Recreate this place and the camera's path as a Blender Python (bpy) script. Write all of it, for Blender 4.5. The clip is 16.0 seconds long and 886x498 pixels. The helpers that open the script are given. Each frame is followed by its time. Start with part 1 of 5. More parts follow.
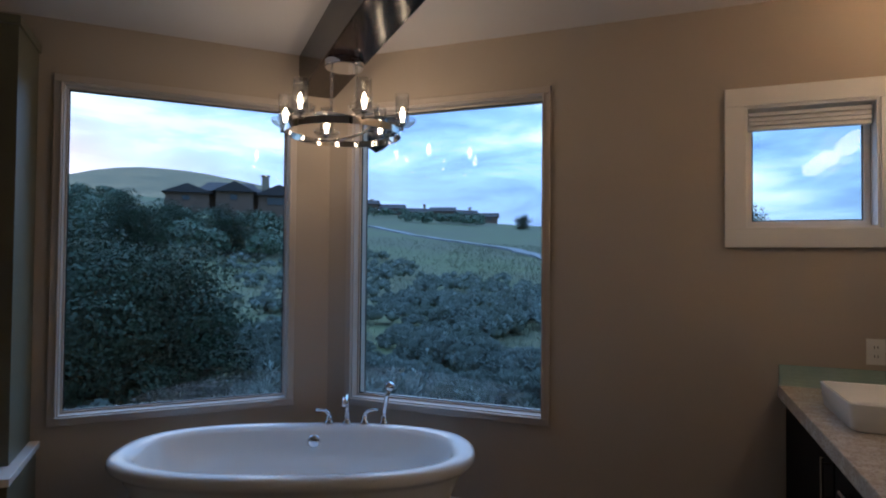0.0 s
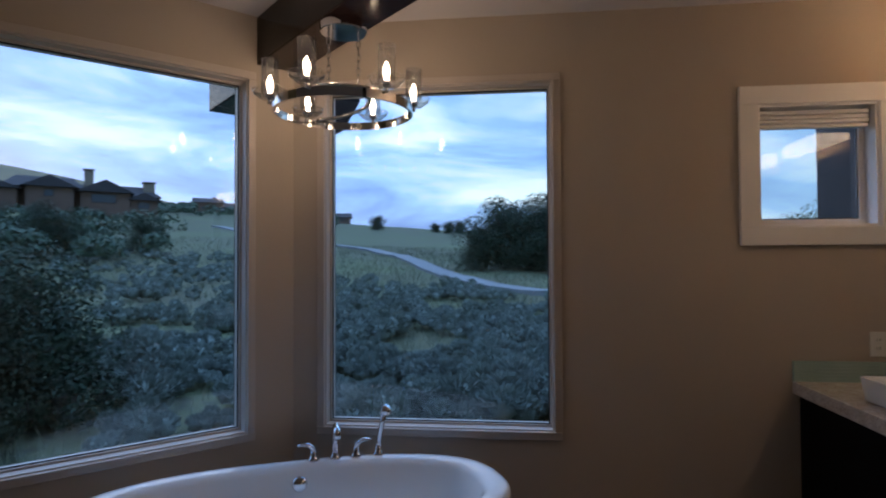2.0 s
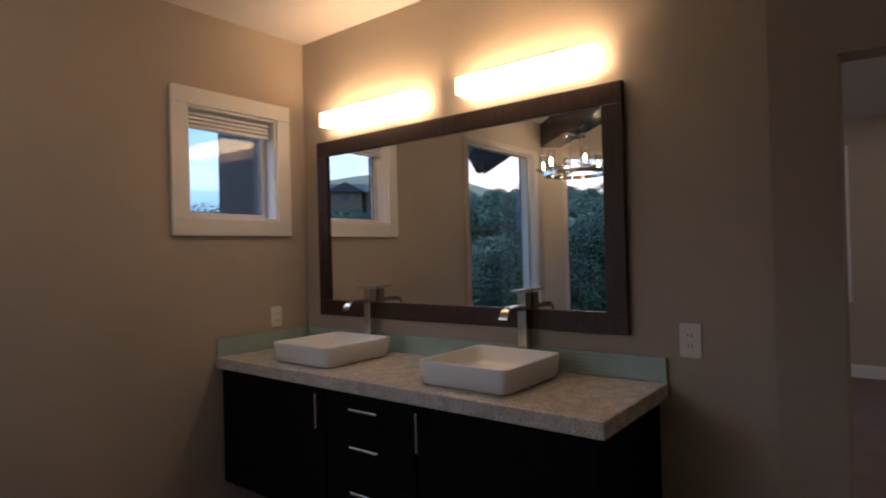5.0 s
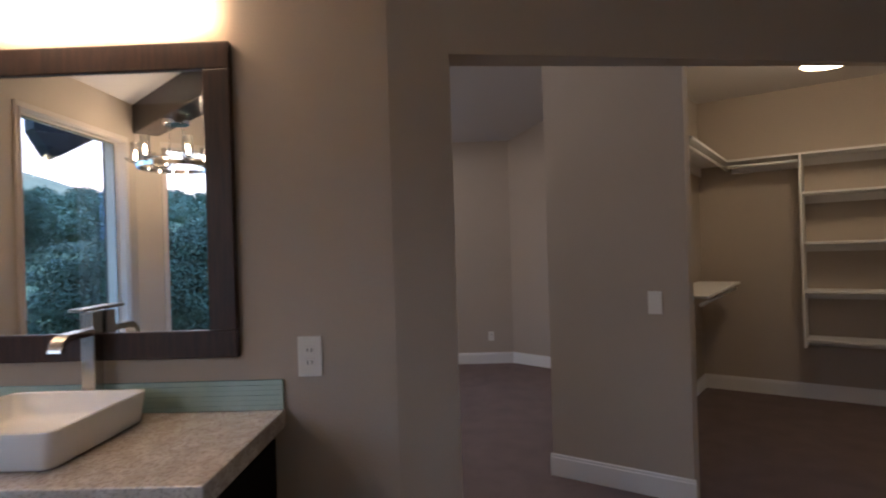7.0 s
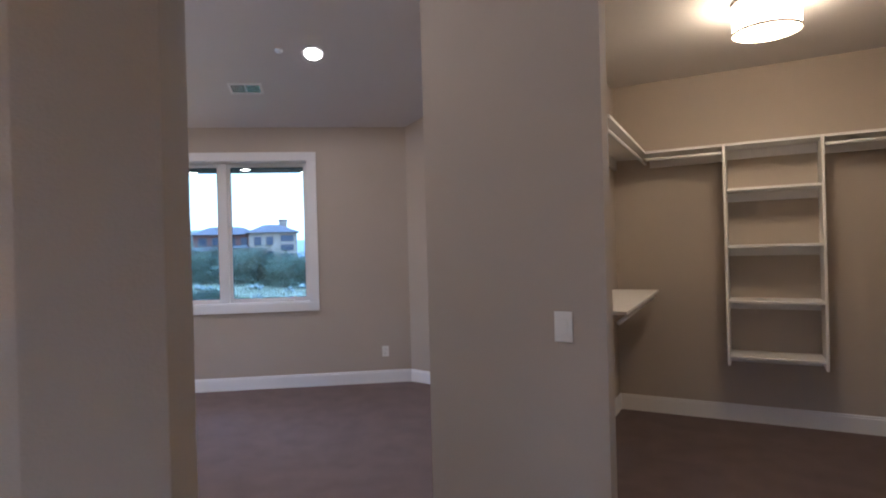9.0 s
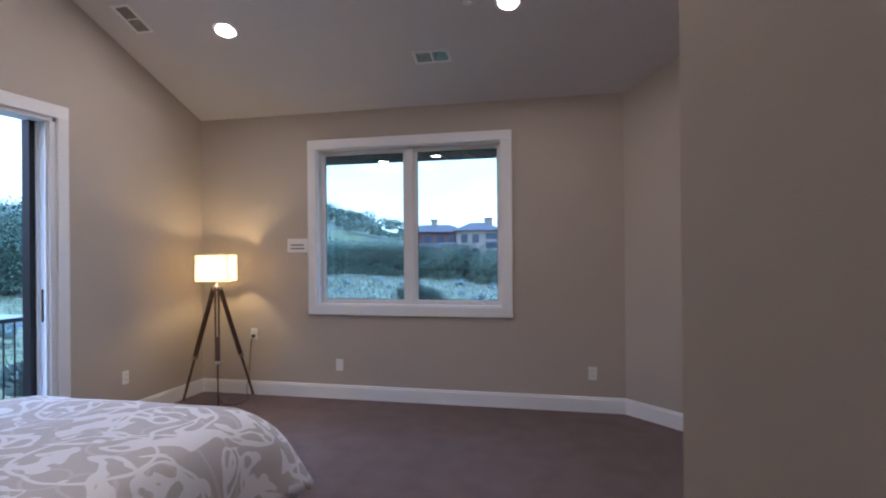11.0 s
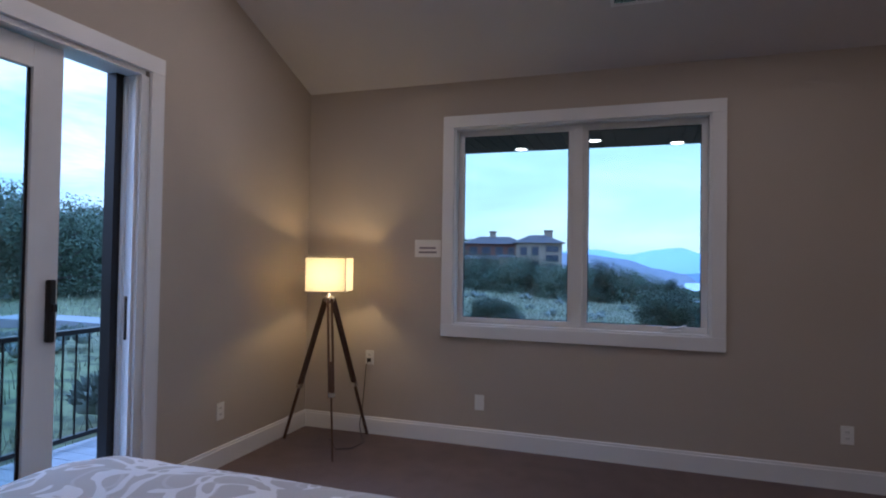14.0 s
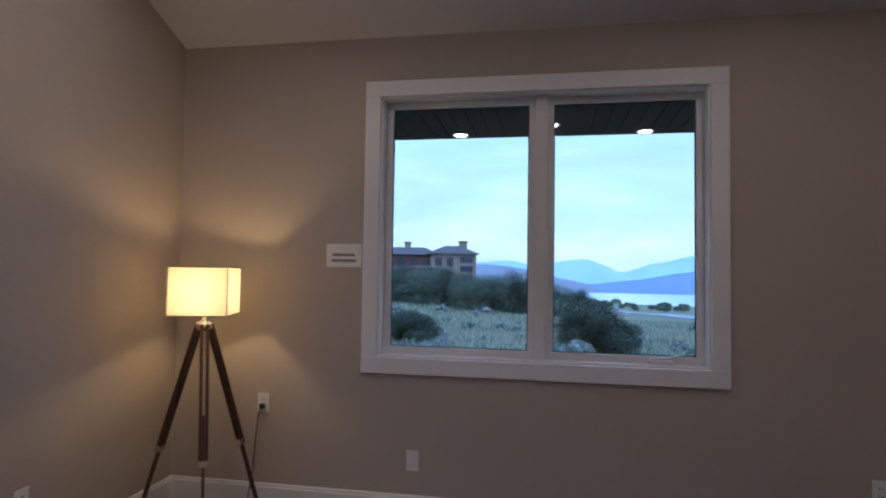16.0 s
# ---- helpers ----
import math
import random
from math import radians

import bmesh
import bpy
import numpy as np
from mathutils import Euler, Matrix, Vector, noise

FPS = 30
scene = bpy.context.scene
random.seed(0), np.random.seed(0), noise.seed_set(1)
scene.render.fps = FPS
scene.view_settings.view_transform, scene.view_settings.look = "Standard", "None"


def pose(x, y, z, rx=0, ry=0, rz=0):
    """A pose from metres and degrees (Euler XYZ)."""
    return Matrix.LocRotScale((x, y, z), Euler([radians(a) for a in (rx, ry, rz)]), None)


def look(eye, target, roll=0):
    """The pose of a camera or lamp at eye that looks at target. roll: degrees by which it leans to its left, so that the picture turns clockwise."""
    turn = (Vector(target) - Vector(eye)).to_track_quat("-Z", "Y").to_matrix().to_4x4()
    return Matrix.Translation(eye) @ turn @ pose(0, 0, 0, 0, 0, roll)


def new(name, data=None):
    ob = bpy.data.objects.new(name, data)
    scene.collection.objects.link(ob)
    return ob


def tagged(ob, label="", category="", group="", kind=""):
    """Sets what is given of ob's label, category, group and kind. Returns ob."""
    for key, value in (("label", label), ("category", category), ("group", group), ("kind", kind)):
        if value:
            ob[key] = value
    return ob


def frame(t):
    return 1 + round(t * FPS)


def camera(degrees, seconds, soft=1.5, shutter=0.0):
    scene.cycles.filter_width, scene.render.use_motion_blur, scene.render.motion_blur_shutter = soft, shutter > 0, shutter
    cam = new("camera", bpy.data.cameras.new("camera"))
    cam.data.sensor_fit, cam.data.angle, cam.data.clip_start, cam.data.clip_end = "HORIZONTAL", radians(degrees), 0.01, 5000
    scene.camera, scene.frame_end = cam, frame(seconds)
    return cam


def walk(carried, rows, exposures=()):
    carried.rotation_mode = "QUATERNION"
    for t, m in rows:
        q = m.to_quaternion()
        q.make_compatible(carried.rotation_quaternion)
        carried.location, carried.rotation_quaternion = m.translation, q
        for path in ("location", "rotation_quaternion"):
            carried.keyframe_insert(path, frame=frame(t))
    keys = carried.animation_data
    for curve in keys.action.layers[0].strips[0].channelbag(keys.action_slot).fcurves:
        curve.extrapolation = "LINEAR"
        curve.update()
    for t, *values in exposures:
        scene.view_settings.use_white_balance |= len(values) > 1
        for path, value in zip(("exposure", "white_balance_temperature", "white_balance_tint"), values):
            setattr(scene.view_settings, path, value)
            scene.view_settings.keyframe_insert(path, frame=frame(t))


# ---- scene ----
PATH = [
    (0.0, pose(1.910, 1.386, 1.505, 91.22, -0.51, 20.98)),
    (0.5, pose(1.654, 1.421, 1.529, 91.25, -0.11, 16.76)),
    (1.0, pose(1.459, 1.523, 1.518, 91.29, 0.07, 15.38)),
    (1.5, pose(1.288, 1.594, 1.516, 91.31, -0.05, 13.40)),
    (2.0, pose(1.070, 1.569, 1.511, 91.31, 0.27, 6.35)),
    (2.5, pose(0.886, 1.519, 1.512, 91.34, 0.66, -3.59)),
    (3.0, pose(0.781, 1.417, 1.493, 91.24, 0.91, -14.29)),
    (3.5, pose(0.767, 1.372, 1.504, 91.06, 1.37, -24.00)),
    (3.7, pose(0.748, 1.341, 1.510, 90.79, 1.72, -27.51)),
    (5.8, pose(0.743, 1.786, 1.437, 90.56, 1.45, -66.71)),
    (6.0, pose(0.811, 1.775, 1.439, 90.42, 1.63, -70.30)),
    (6.5, pose(0.978, 1.773, 1.438, 90.08, 1.55, -79.70)),
    (7.0, pose(1.150, 1.785, 1.439, 90.11, 1.76, -88.79)),
    (7.5, pose(1.329, 1.779, 1.458, 89.63, 1.54, -94.66)),
    (8.0, pose(1.546, 1.697, 1.449, 89.67, 1.42, -97.09)),
    (8.2, pose(1.632, 1.633, 1.454, 89.85, 1.51, -97.24)),
    (10.3, pose(2.884, 1.359, 1.448, 89.60, 1.17, -87.39)),
    (10.5, pose(2.984, 1.365, 1.449, 89.71, 0.93, -83.46)),
    (11.0, pose(3.186, 1.465, 1.435, 90.10, 0.50, -76.70)),
    (11.5, pose(3.320, 1.697, 1.448, 90.10, 0.10, -74.80)),
    (12.0, pose(3.513, 1.944, 1.388, 90.78, -0.37, -73.56)),
    (12.5, pose(3.656, 2.141, 1.423, 90.41, -0.45, -71.44)),
    (13.0, pose(3.771, 2.323, 1.415, 90.99, -0.70, -70.71)),
    (13.5, pose(3.933, 2.518, 1.417, 90.92, -0.81, -71.35)),
    (14.0, pose(4.156, 2.618, 1.391, 91.25, -0.89, -71.45)),
    (14.5, pose(4.398, 2.744, 1.402, 91.32, -0.92, -72.01)),
    (15.0, pose(4.649, 2.921, 1.405, 91.45, -1.05, -73.93)),
    (15.5, pose(4.866, 2.986, 1.396, 91.84, -1.03, -76.94)),
    (16.0, pose(5.166, 3.005, 1.394, 92.44, -0.89, -79.92)),
]
cam = camera(74.75, 16.0, soft=2.0, shutter=0.3)
walk(cam, PATH, [(0.0, -0.28, 5950, 14), (1.5, -0.48, 6000, 17), (2.5, -0.46, 6550, 20), (3.5, -0.38, 6750, 20), (6.0, 0.58, 6150, 16), (7.0, 1.12, 6000, 17), (8.0, 1.86, 5600, 18), (9.0, 1.82, 5600, 18), (10.4, 1.58, 5700, 19), (11.0, 1.42, 5600, 19), (12.0, 0.95, 5550, 20), (13.0, 0.68, 5550, 20), (14.0, 0.50, 5550, 21), (15.0, 0.37, 5600, 21), (16.0, 0.47, 5900, 23)])

# ---- world and sun: a cloudy sky at dusk ----
world = bpy.data.worlds.new("dusk_sky")
scene.world = world
world.use_nodes = True
wn = world.node_tree
wn.nodes.clear()


def wnode(kind, **values):
    n = wn.nodes.new(kind)
    for k, v in values.items():
        n.inputs[k].default_value = v
    return n


w_out = wnode("ShaderNodeOutputWorld")
w_sky = wnode("ShaderNodeTexSky")
w_sky.sky_type, w_sky.sun_disc = "NISHITA", False
w_sky.sun_elevation, w_sky.sun_rotation = radians(4.0), radians(-60.0)
w_bg = wnode("ShaderNodeBackground", Strength=0.06)
wn.links.new(w_sky.outputs[0], w_bg.inputs[0])
w_tc = wnode("ShaderNodeTexCoord")
w_map = wnode("ShaderNodeMapping", Scale=(1.0, 1.0, 4.0))
wn.links.new(w_tc.outputs["Generated"], w_map.inputs[0])
w_n1 = wnode("ShaderNodeTexNoise", Scale=3.2, Detail=7.0, Roughness=0.55, Distortion=0.4)
wn.links.new(w_map.outputs[0], w_n1.inputs["Vector"])
w_ramp = wnode("ShaderNodeValToRGB")
w_ramp.color_ramp.elements[0].position, w_ramp.color_ramp.elements[0].color = 0.34, (0.10, 0.25, 0.62, 1)
w_ramp.color_ramp.elements[1].position, w_ramp.color_ramp.elements[1].color = 0.68, (0.80, 0.97, 1.05, 1)
w_mid = w_ramp.color_ramp.elements.new(0.5)
w_mid.color = (0.27, 0.52, 0.90, 1)
wn.links.new(w_n1.outputs[0], w_ramp.inputs[0])
w_sep = wnode("ShaderNodeSeparateXYZ")
wn.links.new(w_tc.outputs["Generated"], w_sep.inputs[0])
# brighter towards the east
w_east = wnode("ShaderNodeMapRange")
w_east.inputs["From Min"].default_value, w_east.inputs["From Max"].default_value = -0.2, 1.0
w_east.inputs["To Min"].default_value, w_east.inputs["To Max"].default_value = 0.0, 0.85
wn.links.new(w_sep.outputs[0], w_east.inputs[0])
w_mix = wnode("ShaderNodeMix")
w_mix.data_type = "RGBA"
w_mix.inputs["B"].default_value = (0.175, 0.32, 0.37, 1)
wn.links.new(w_east.outputs[0], w_mix.inputs["Factor"])
wn.links.new(w_ramp.outputs[0], w_mix.inputs["A"])
w_cloud = wnode("ShaderNodeBackground", Strength=1.25)
w_zen = wnode("ShaderNodeMapRange")
w_zen.inputs["From Min"].default_value, w_zen.inputs["From Max"].default_value = 0.22, 0.75
w_zen.inputs["To Max"].default_value = 0.85
wn.links.new(w_sep.outputs[2], w_zen.inputs[0])
w_blue = wnode("ShaderNodeMix")
w_blue.data_type = "RGBA"
w_blue.inputs["B"].default_value = (0.25, 0.50, 0.95, 1)
wn.links.new(w_zen.outputs[0], w_blue.inputs["Factor"])
wn.links.new(w_mix.outputs["Result"], w_blue.inputs["A"])
wn.links.new(w_blue.outputs["Result"], w_cloud.inputs[0])
# an overcast sky is brightest overhead
w_high = wnode("ShaderNodeMapRange")
w_high.interpolation_type = "SMOOTHSTEP"
w_high.inputs["From Min"].default_value, w_high.inputs["From Max"].default_value = 0.28, 0.95
w_high.inputs["To Min"].default_value, w_high.inputs["To Max"].default_value = 1.90, 3.9
wn.links.new(w_sep.outputs[2], w_high.inputs[0])
wn.links.new(w_high.outputs[0], w_cloud.inputs[1])
w_add = wnode("ShaderNodeAddShader")
wn.links.new(w_bg.outputs[0], w_add.inputs[0])
wn.links.new(w_cloud.outputs[0], w_add.inputs[1])
wn.links.new(w_add.outputs[0], w_out.inputs[0])

sun = new("sun", bpy.data.lights.new("sun", "SUN"))
sun.data.energy, sun.data.angle, sun.data.color = 0.5, radians(25), (1.0, 0.95, 0.9)
sun.matrix_world = look((0, 0, 50), (20, -34, 10))


# ---- materials ----
def material(name, base, rough=0.6, metal=0.0, spots=None, amount=0.25, scale=8.0, bump=0.0, bump_scale=120.0, stretch=(1, 1, 1), island=0.0, fine=None):
    """A surface with two scales of variation: broad mottling towards the colour spots and a fine grain in relief."""
    m = bpy.data.materials.new(name)
    m.use_nodes = True
    nt = m.node_tree
    b = nt.nodes["Principled BSDF"]
    b.inputs["Roughness"].default_value, b.inputs["Metallic"].default_value = rough, metal
    tc = nt.nodes.new("ShaderNodeTexCoord")
    mp = nt.nodes.new("ShaderNodeMapping")
    mp.inputs["Scale"].default_value = stretch
    nt.links.new(tc.outputs["Object"], mp.inputs[0])
    n1 = nt.nodes.new("ShaderNodeTexNoise")
    n1.inputs["Scale"].default_value, n1.inputs["Detail"].default_value = scale, 5.0
    nt.links.new(mp.outputs[0], n1.inputs["Vector"])
    mix = nt.nodes.new("ShaderNodeMix")
    mix.data_type = "RGBA"
    mix.inputs["A"].default_value = (*base, 1)
    mix.inputs["B"].default_value = (*(spots or [c * 0.7 for c in base]), 1)
    rng = nt.nodes.new("ShaderNodeMapRange")
    rng.inputs["From Min"].default_value, rng.inputs["From Max"].default_value = 0.35, 0.65
    rng.inputs["To Max"].default_value = amount
    nt.links.new(n1.outputs[0], rng.inputs[0])
    nt.links.new(rng.outputs[0], mix.inputs["Factor"])
    last = mix.outputs["Result"]
    n2 = nt.nodes.new("ShaderNodeTexNoise")
    n2.inputs["Scale"].default_value, n2.inputs["Detail"].default_value = bump_scale, 3.0
    nt.links.new(mp.outputs[0], n2.inputs["Vector"])
    if fine:
        mix2 = nt.nodes.new("ShaderNodeMix")
        mix2.data_type = "RGBA"
        mix2.inputs["B"].default_value = (*fine, 1)
        r2 = nt.nodes.new("ShaderNodeMapRange")
        r2.inputs["From Min"].default_value, r2.inputs["From Max"].default_value = 0.5, 0.62
        r2.inputs["To Max"].default_value = 0.8
        nt.links.new(n2.outputs[0], r2.inputs[0])
        nt.links.new(r2.outputs[0], mix2.inputs["Factor"])
        nt.links.new(last, mix2.inputs["A"])
        last = mix2.outputs["Result"]
    if island:
        geo = nt.nodes.new("ShaderNodeNewGeometry")
        hsv = nt.nodes.new("ShaderNodeHueSaturation")
        r3 = nt.nodes.new("ShaderNodeMapRange")
        r3.inputs["To Min"].default_value, r3.inputs["To Max"].default_value = 1 - island, 1 + island
        nt.links.new(geo.outputs["Random Per Island"], r3.inputs[0])
        nt.links.new(r3.outputs[0], hsv.inputs["Value"])
        nt.links.new(last, hsv.inputs["Color"])
        last = hsv.outputs[0]
    nt.links.new(last, b.inputs["Base Color"])
    if bump:
        bp = nt.nodes.new("ShaderNodeBump")
        bp.inputs["Strength"].default_value, bp.inputs["Distance"].default_value = bump, 0.01
        nt.links.new(n2.outputs[0], bp.inputs["Height"])
        nt.links.new(bp.outputs[0], b.inputs["Normal"])
    return m


def emitter(name, colour, strength):
    m = bpy.data.materials.new(name)
    m.use_nodes = True
    b = m.node_tree.nodes["Principled BSDF"]
    b.inputs["Base Color"].default_value = (*colour, 1)
    b.inputs["Emission Color"].default_value = (*colour, 1)
    b.inputs["Emission Strength"].default_value = strength
    return m


def glass_material(name, tint=(1, 1, 1), rough=0.0, ior=1.45):
    m = bpy.data.materials.new(name)
    m.use_nodes = True
    b = m.node_tree.nodes["Principled BSDF"]
    b.inputs["Base Color"].default_value = (*tint, 1)
    b.inputs["Roughness"].default_value, b.inputs["IOR"].default_value = rough, ior
    b.inputs["Transmission Weight"].default_value = 1.0
    return m


def pane_material(name, tint, gloss=0.05):
    """Thin window glass: clear, with a faint mirror on it."""
    m = bpy.data.materials.new(name)
    m.use_nodes = True
    nt = m.node_tree
    nt.nodes.clear()
    out = nt.nodes.new("ShaderNodeOutputMaterial")
    tr = nt.nodes.new("ShaderNodeBsdfTransparent")
    tr.inputs[0].default_value = (*tint, 1)
    gl = nt.nodes.new("ShaderNodeBsdfGlossy")
    gl.inputs["Roughness"].default_value = 0.0
    fr = nt.nodes.new("ShaderNodeLayerWeight")
    fr.inputs[0].default_value = 0.5
    pw = nt.nodes.new("ShaderNodeMath")
    pw.operation, pw.inputs[1].default_value = "POWER", 4.0
    nt.links.new(fr.outputs["Facing"], pw.inputs[0])
    mul = nt.nodes.new("ShaderNodeMath")
    mul.operation, mul.inputs[1].default_value, mul.inputs[2].default_value = "MULTIPLY_ADD", 0.5, gloss
    mx = nt.nodes.new("ShaderNodeMixShader")
    nt.links.new(pw.outputs[0], mul.inputs[0])
    nt.links.new(mul.outputs[0], mx.inputs[0])
    nt.links.new(tr.outputs[0], mx.inputs[1])
    nt.links.new(gl.outputs[0], mx.inputs[2])
    nt.links.new(mx.outputs[0], out.inputs[0])
    return m


M_WALL = material("wall_paint", (0.475, 0.410, 0.340), 0.85, amount=0.12, scale=1.5, bump=0.12, bump_scale=160)
M_CEIL = material("ceiling_paint", (0.64, 0.61, 0.60), 0.9, amount=0.08, scale=1.2, bump=0.15, bump_scale=90)
M_TRIM = material("white_trim_paint", (0.80, 0.79, 0.78), 0.4, amount=0.08, scale=3.0, bump=0.03, bump_scale=60)
M_CARPET = material("brown_carpet", (0.205, 0.150, 0.140), 1.0, spots=(0.150, 0.108, 0.100), amount=0.7, scale=5.0, bump=1.0, bump_scale=260, fine=(0.265, 0.20, 0.185))
M_TILE = material("floor_tile_stone", (0.34, 0.28, 0.21), 0.45, amount=0.5, scale=4.0, bump=0.05)
M_BEAM = material("dark_stained_timber", (0.012, 0.005, 0.004), 0.12, spots=(0.006, 0.003, 0.003), amount=0.8, scale=6, bump=0.05, bump_scale=40, stretch=(1, 12, 1))
M_FRAME = material("mirror_frame_walnut", (0.045, 0.017, 0.010), 0.35, spots=(0.015, 0.007, 0.005), amount=0.8, scale=7, bump=0.2, bump_scale=40, stretch=(1, 10, 1))
M_CAB = material("espresso_cabinet", (0.005, 0.004, 0.004), 0.6, amount=0.5, scale=5, bump=0.1, bump_scale=50, stretch=(1, 1, 12))
M_STONE = material("speckled_granite", (0.64, 0.60, 0.55), 0.25, spots=(0.40, 0.34, 0.27), amount=0.6, scale=18, bump=0.0, bump_scale=115, fine=(0.36, 0.31, 0.27))
M_PORC = material("white_porcelain", (0.85, 0.85, 0.84), 0.12, amount=0.04, scale=2)
M_CHROME = material("polished_chrome", (0.75, 0.75, 0.77), 0.07, 1.0, amount=0.1, scale=5)
M_NICKEL = material("brushed_nickel", (0.62, 0.59, 0.55), 0.22, 1.0, amount=0.2, scale=20)
M_DARKMETAL = material("dark_bronze_metal", (0.03, 0.026, 0.024), 0.4, 0.6, amount=0.3)
M_PLASTIC = material("white_plastic", (0.80, 0.79, 0.75), 0.35, amount=0.05)
M_SLOT = material("dark_slot", (0.03, 0.03, 0.03), 0.6)
M_SASH = material("white_vinyl_sash", (0.74, 0.73, 0.71), 0.35, amount=0.06)
M_CLAD = material("grey_green_aluminium_cladding", (0.10, 0.115, 0.115), 0.45, 0.2, amount=0.2, scale=4)
M_SIDING = material("brown_siding_boards", (0.05, 0.035, 0.03), 0.75, amount=0.5, scale=6, bump=0.3, bump_scale=30, stretch=(1, 1, 6))
M_SOFFIT = material("dark_soffit_boards", (0.013, 0.010, 0.010), 0.85, amount=0.4, scale=5)
M_DECK = material("grey_deck_board", (0.30, 0.30, 0.31), 0.7, amount=0.4, scale=6, bump=0.25, bump_scale=40, stretch=(1, 8, 1))
M_BACKSPLASH = material("sea_glass_strip", (0.42, 0.56, 0.52), 0.12, spots=(0.30, 0.45, 0.42), amount=0.5, scale=9)
M_LAMPWOOD = material("walnut_tripod_wood", (0.10, 0.045, 0.022), 0.45, spots=(0.05, 0.022, 0.012), amount=0.8, scale=8, bump=0.15, bump_scale=40, stretch=(1, 1, 0.1))
M_CABLE = material("dark_brown_cable", (0.03, 0.02, 0.017), 0.5)
M_PANE = pane_material("window_glass", (0.93, 0.97, 0.98))
M_PANE2 = pane_material("door_glass", (0.88, 0.95, 0.95))
M_GLASS = pane_material("thin_clear_glass", (0.94, 0.94, 0.94), 0.11)
M_BULB = emitter("warm_bulb", (1.0, 0.78, 0.50), 26.0)
M_SHADE = emitter("lit_glass_shade", (1.0, 0.74, 0.46), 6.5)
M_TUBE = emitter("vanity_bulb", (1.0, 0.68, 0.36), 165.0)
M_LAMPBULB = emitter("lamp_bulb", (1.0, 0.88, 0.68), 10.0)
M_CAN = emitter("lit_lens", (1.0, 0.88, 0.76), 80.0)
M_EAVECAN = emitter("lit_eave_lens", (1.0, 0.90, 0.72), 6.0)
M_DRUM = emitter("lit_drum_diffuser", (1.0, 0.78, 0.48), 8.5)
M_CASE = material("beige_semigloss_trim", (0.54, 0.48, 0.43), 0.35, amount=0.1, scale=3)


def mirror_material():
    m = bpy.data.materials.new("silvered_mirror")
    m.use_nodes = True
    b = m.node_tree.nodes["Principled BSDF"]
    b.inputs["Base Color"].default_value = (0.88, 0.90, 0.88, 1)
    b.inputs["Metallic"].default_value, b.inputs["Roughness"].default_value = 1.0, 0.0
    return m


M_MIRROR = mirror_material()
for m, sheen in ((M_BEAM, 0.22), (M_CAB, 0.08)):   # oiled wood with a weak sheen
    m.node_tree.nodes["Principled BSDF"].inputs["Specular IOR Level"].default_value = sheen


# ---- building helpers ----
def mesh_of(name, bm, mat, smooth=False):
    bmesh.ops.recalc_face_normals(bm, faces=bm.faces)
    me = bpy.data.meshes.new(name)
    bm.to_mesh(me)
    bm.free()
    if smooth:
        me.polygons.foreach_set("use_smooth", [True] * len(me.polygons))
    me.materials.append(mat)
    return me


def thing(name, label, category, at=None, group="", kind=""):
    ob = tagged(new(name), label, category, group, kind)
    ob.empty_display_size = 0.1
    if at is not None:
        ob.matrix_basis = at
    return ob


def part(name, bm, mat, parent, label="", smooth=False):
    ob = new(name, mesh_of(name, bm, mat, smooth))
    ob.parent = parent
    if label:
        tagged(ob, label)
    return ob


def solid(name, bm, mat, label="", category="", kind="structure", smooth=False, group=""):
    return tagged(new(name, mesh_of(name, bm, mat, smooth)), label, category, group, kind)


def box(bm, x0, x1, y0, y1, z0, z1, m=None, bevel=0.0):
    before = set(bm.faces)
    vs = [bm.verts.new((x, y, z)) for z in (z0, z1) for y in (y0, y1) for x in (x0, x1)]
    fs = [bm.faces.new([vs[i] for i in q]) for q in ((0, 2, 3, 1), (4, 5, 7, 6), (0, 1, 5, 4), (2, 6, 7, 3), (0, 4, 6, 2), (1, 3, 7, 5))]
    if bevel:
        es = list({e for f in fs for e in f.edges})
        bmesh.ops.bevel(bm, geom=es, offset=bevel, segments=2, profile=0.5, affect="EDGES")
    if m is not None:
        new_vs = list({v for f in bm.faces if f not in before for v in f.verts})
        bmesh.ops.transform(bm, matrix=m, verts=new_vs)
    return bm


def boxes(*args, m=None, bevel=0.0):
    bm = bmesh.new()
    for a in args:
        box(bm, *a, m=m, bevel=bevel)
    return bm


def prism(poly, z0, z1):
    """An upright solid over a polygon; z0 and z1 may be functions of x, y."""
    lo = z0 if callable(z0) else (lambda x, y: z0)
    hi = z1 if callable(z1) else (lambda x, y: z1)
    bm = bmesh.new()
    a = [bm.verts.new((x, y, lo(x, y))) for x, y in poly]
    b = [bm.verts.new((x, y, hi(x, y))) for x, y in poly]
    bm.faces.new(a[::-1])
    bm.faces.new(b)
    for i in range(len(poly)):
        j = (i + 1) % len(poly)
        bm.faces.new((a[i], a[j], b[j], b[i]))
    return bm


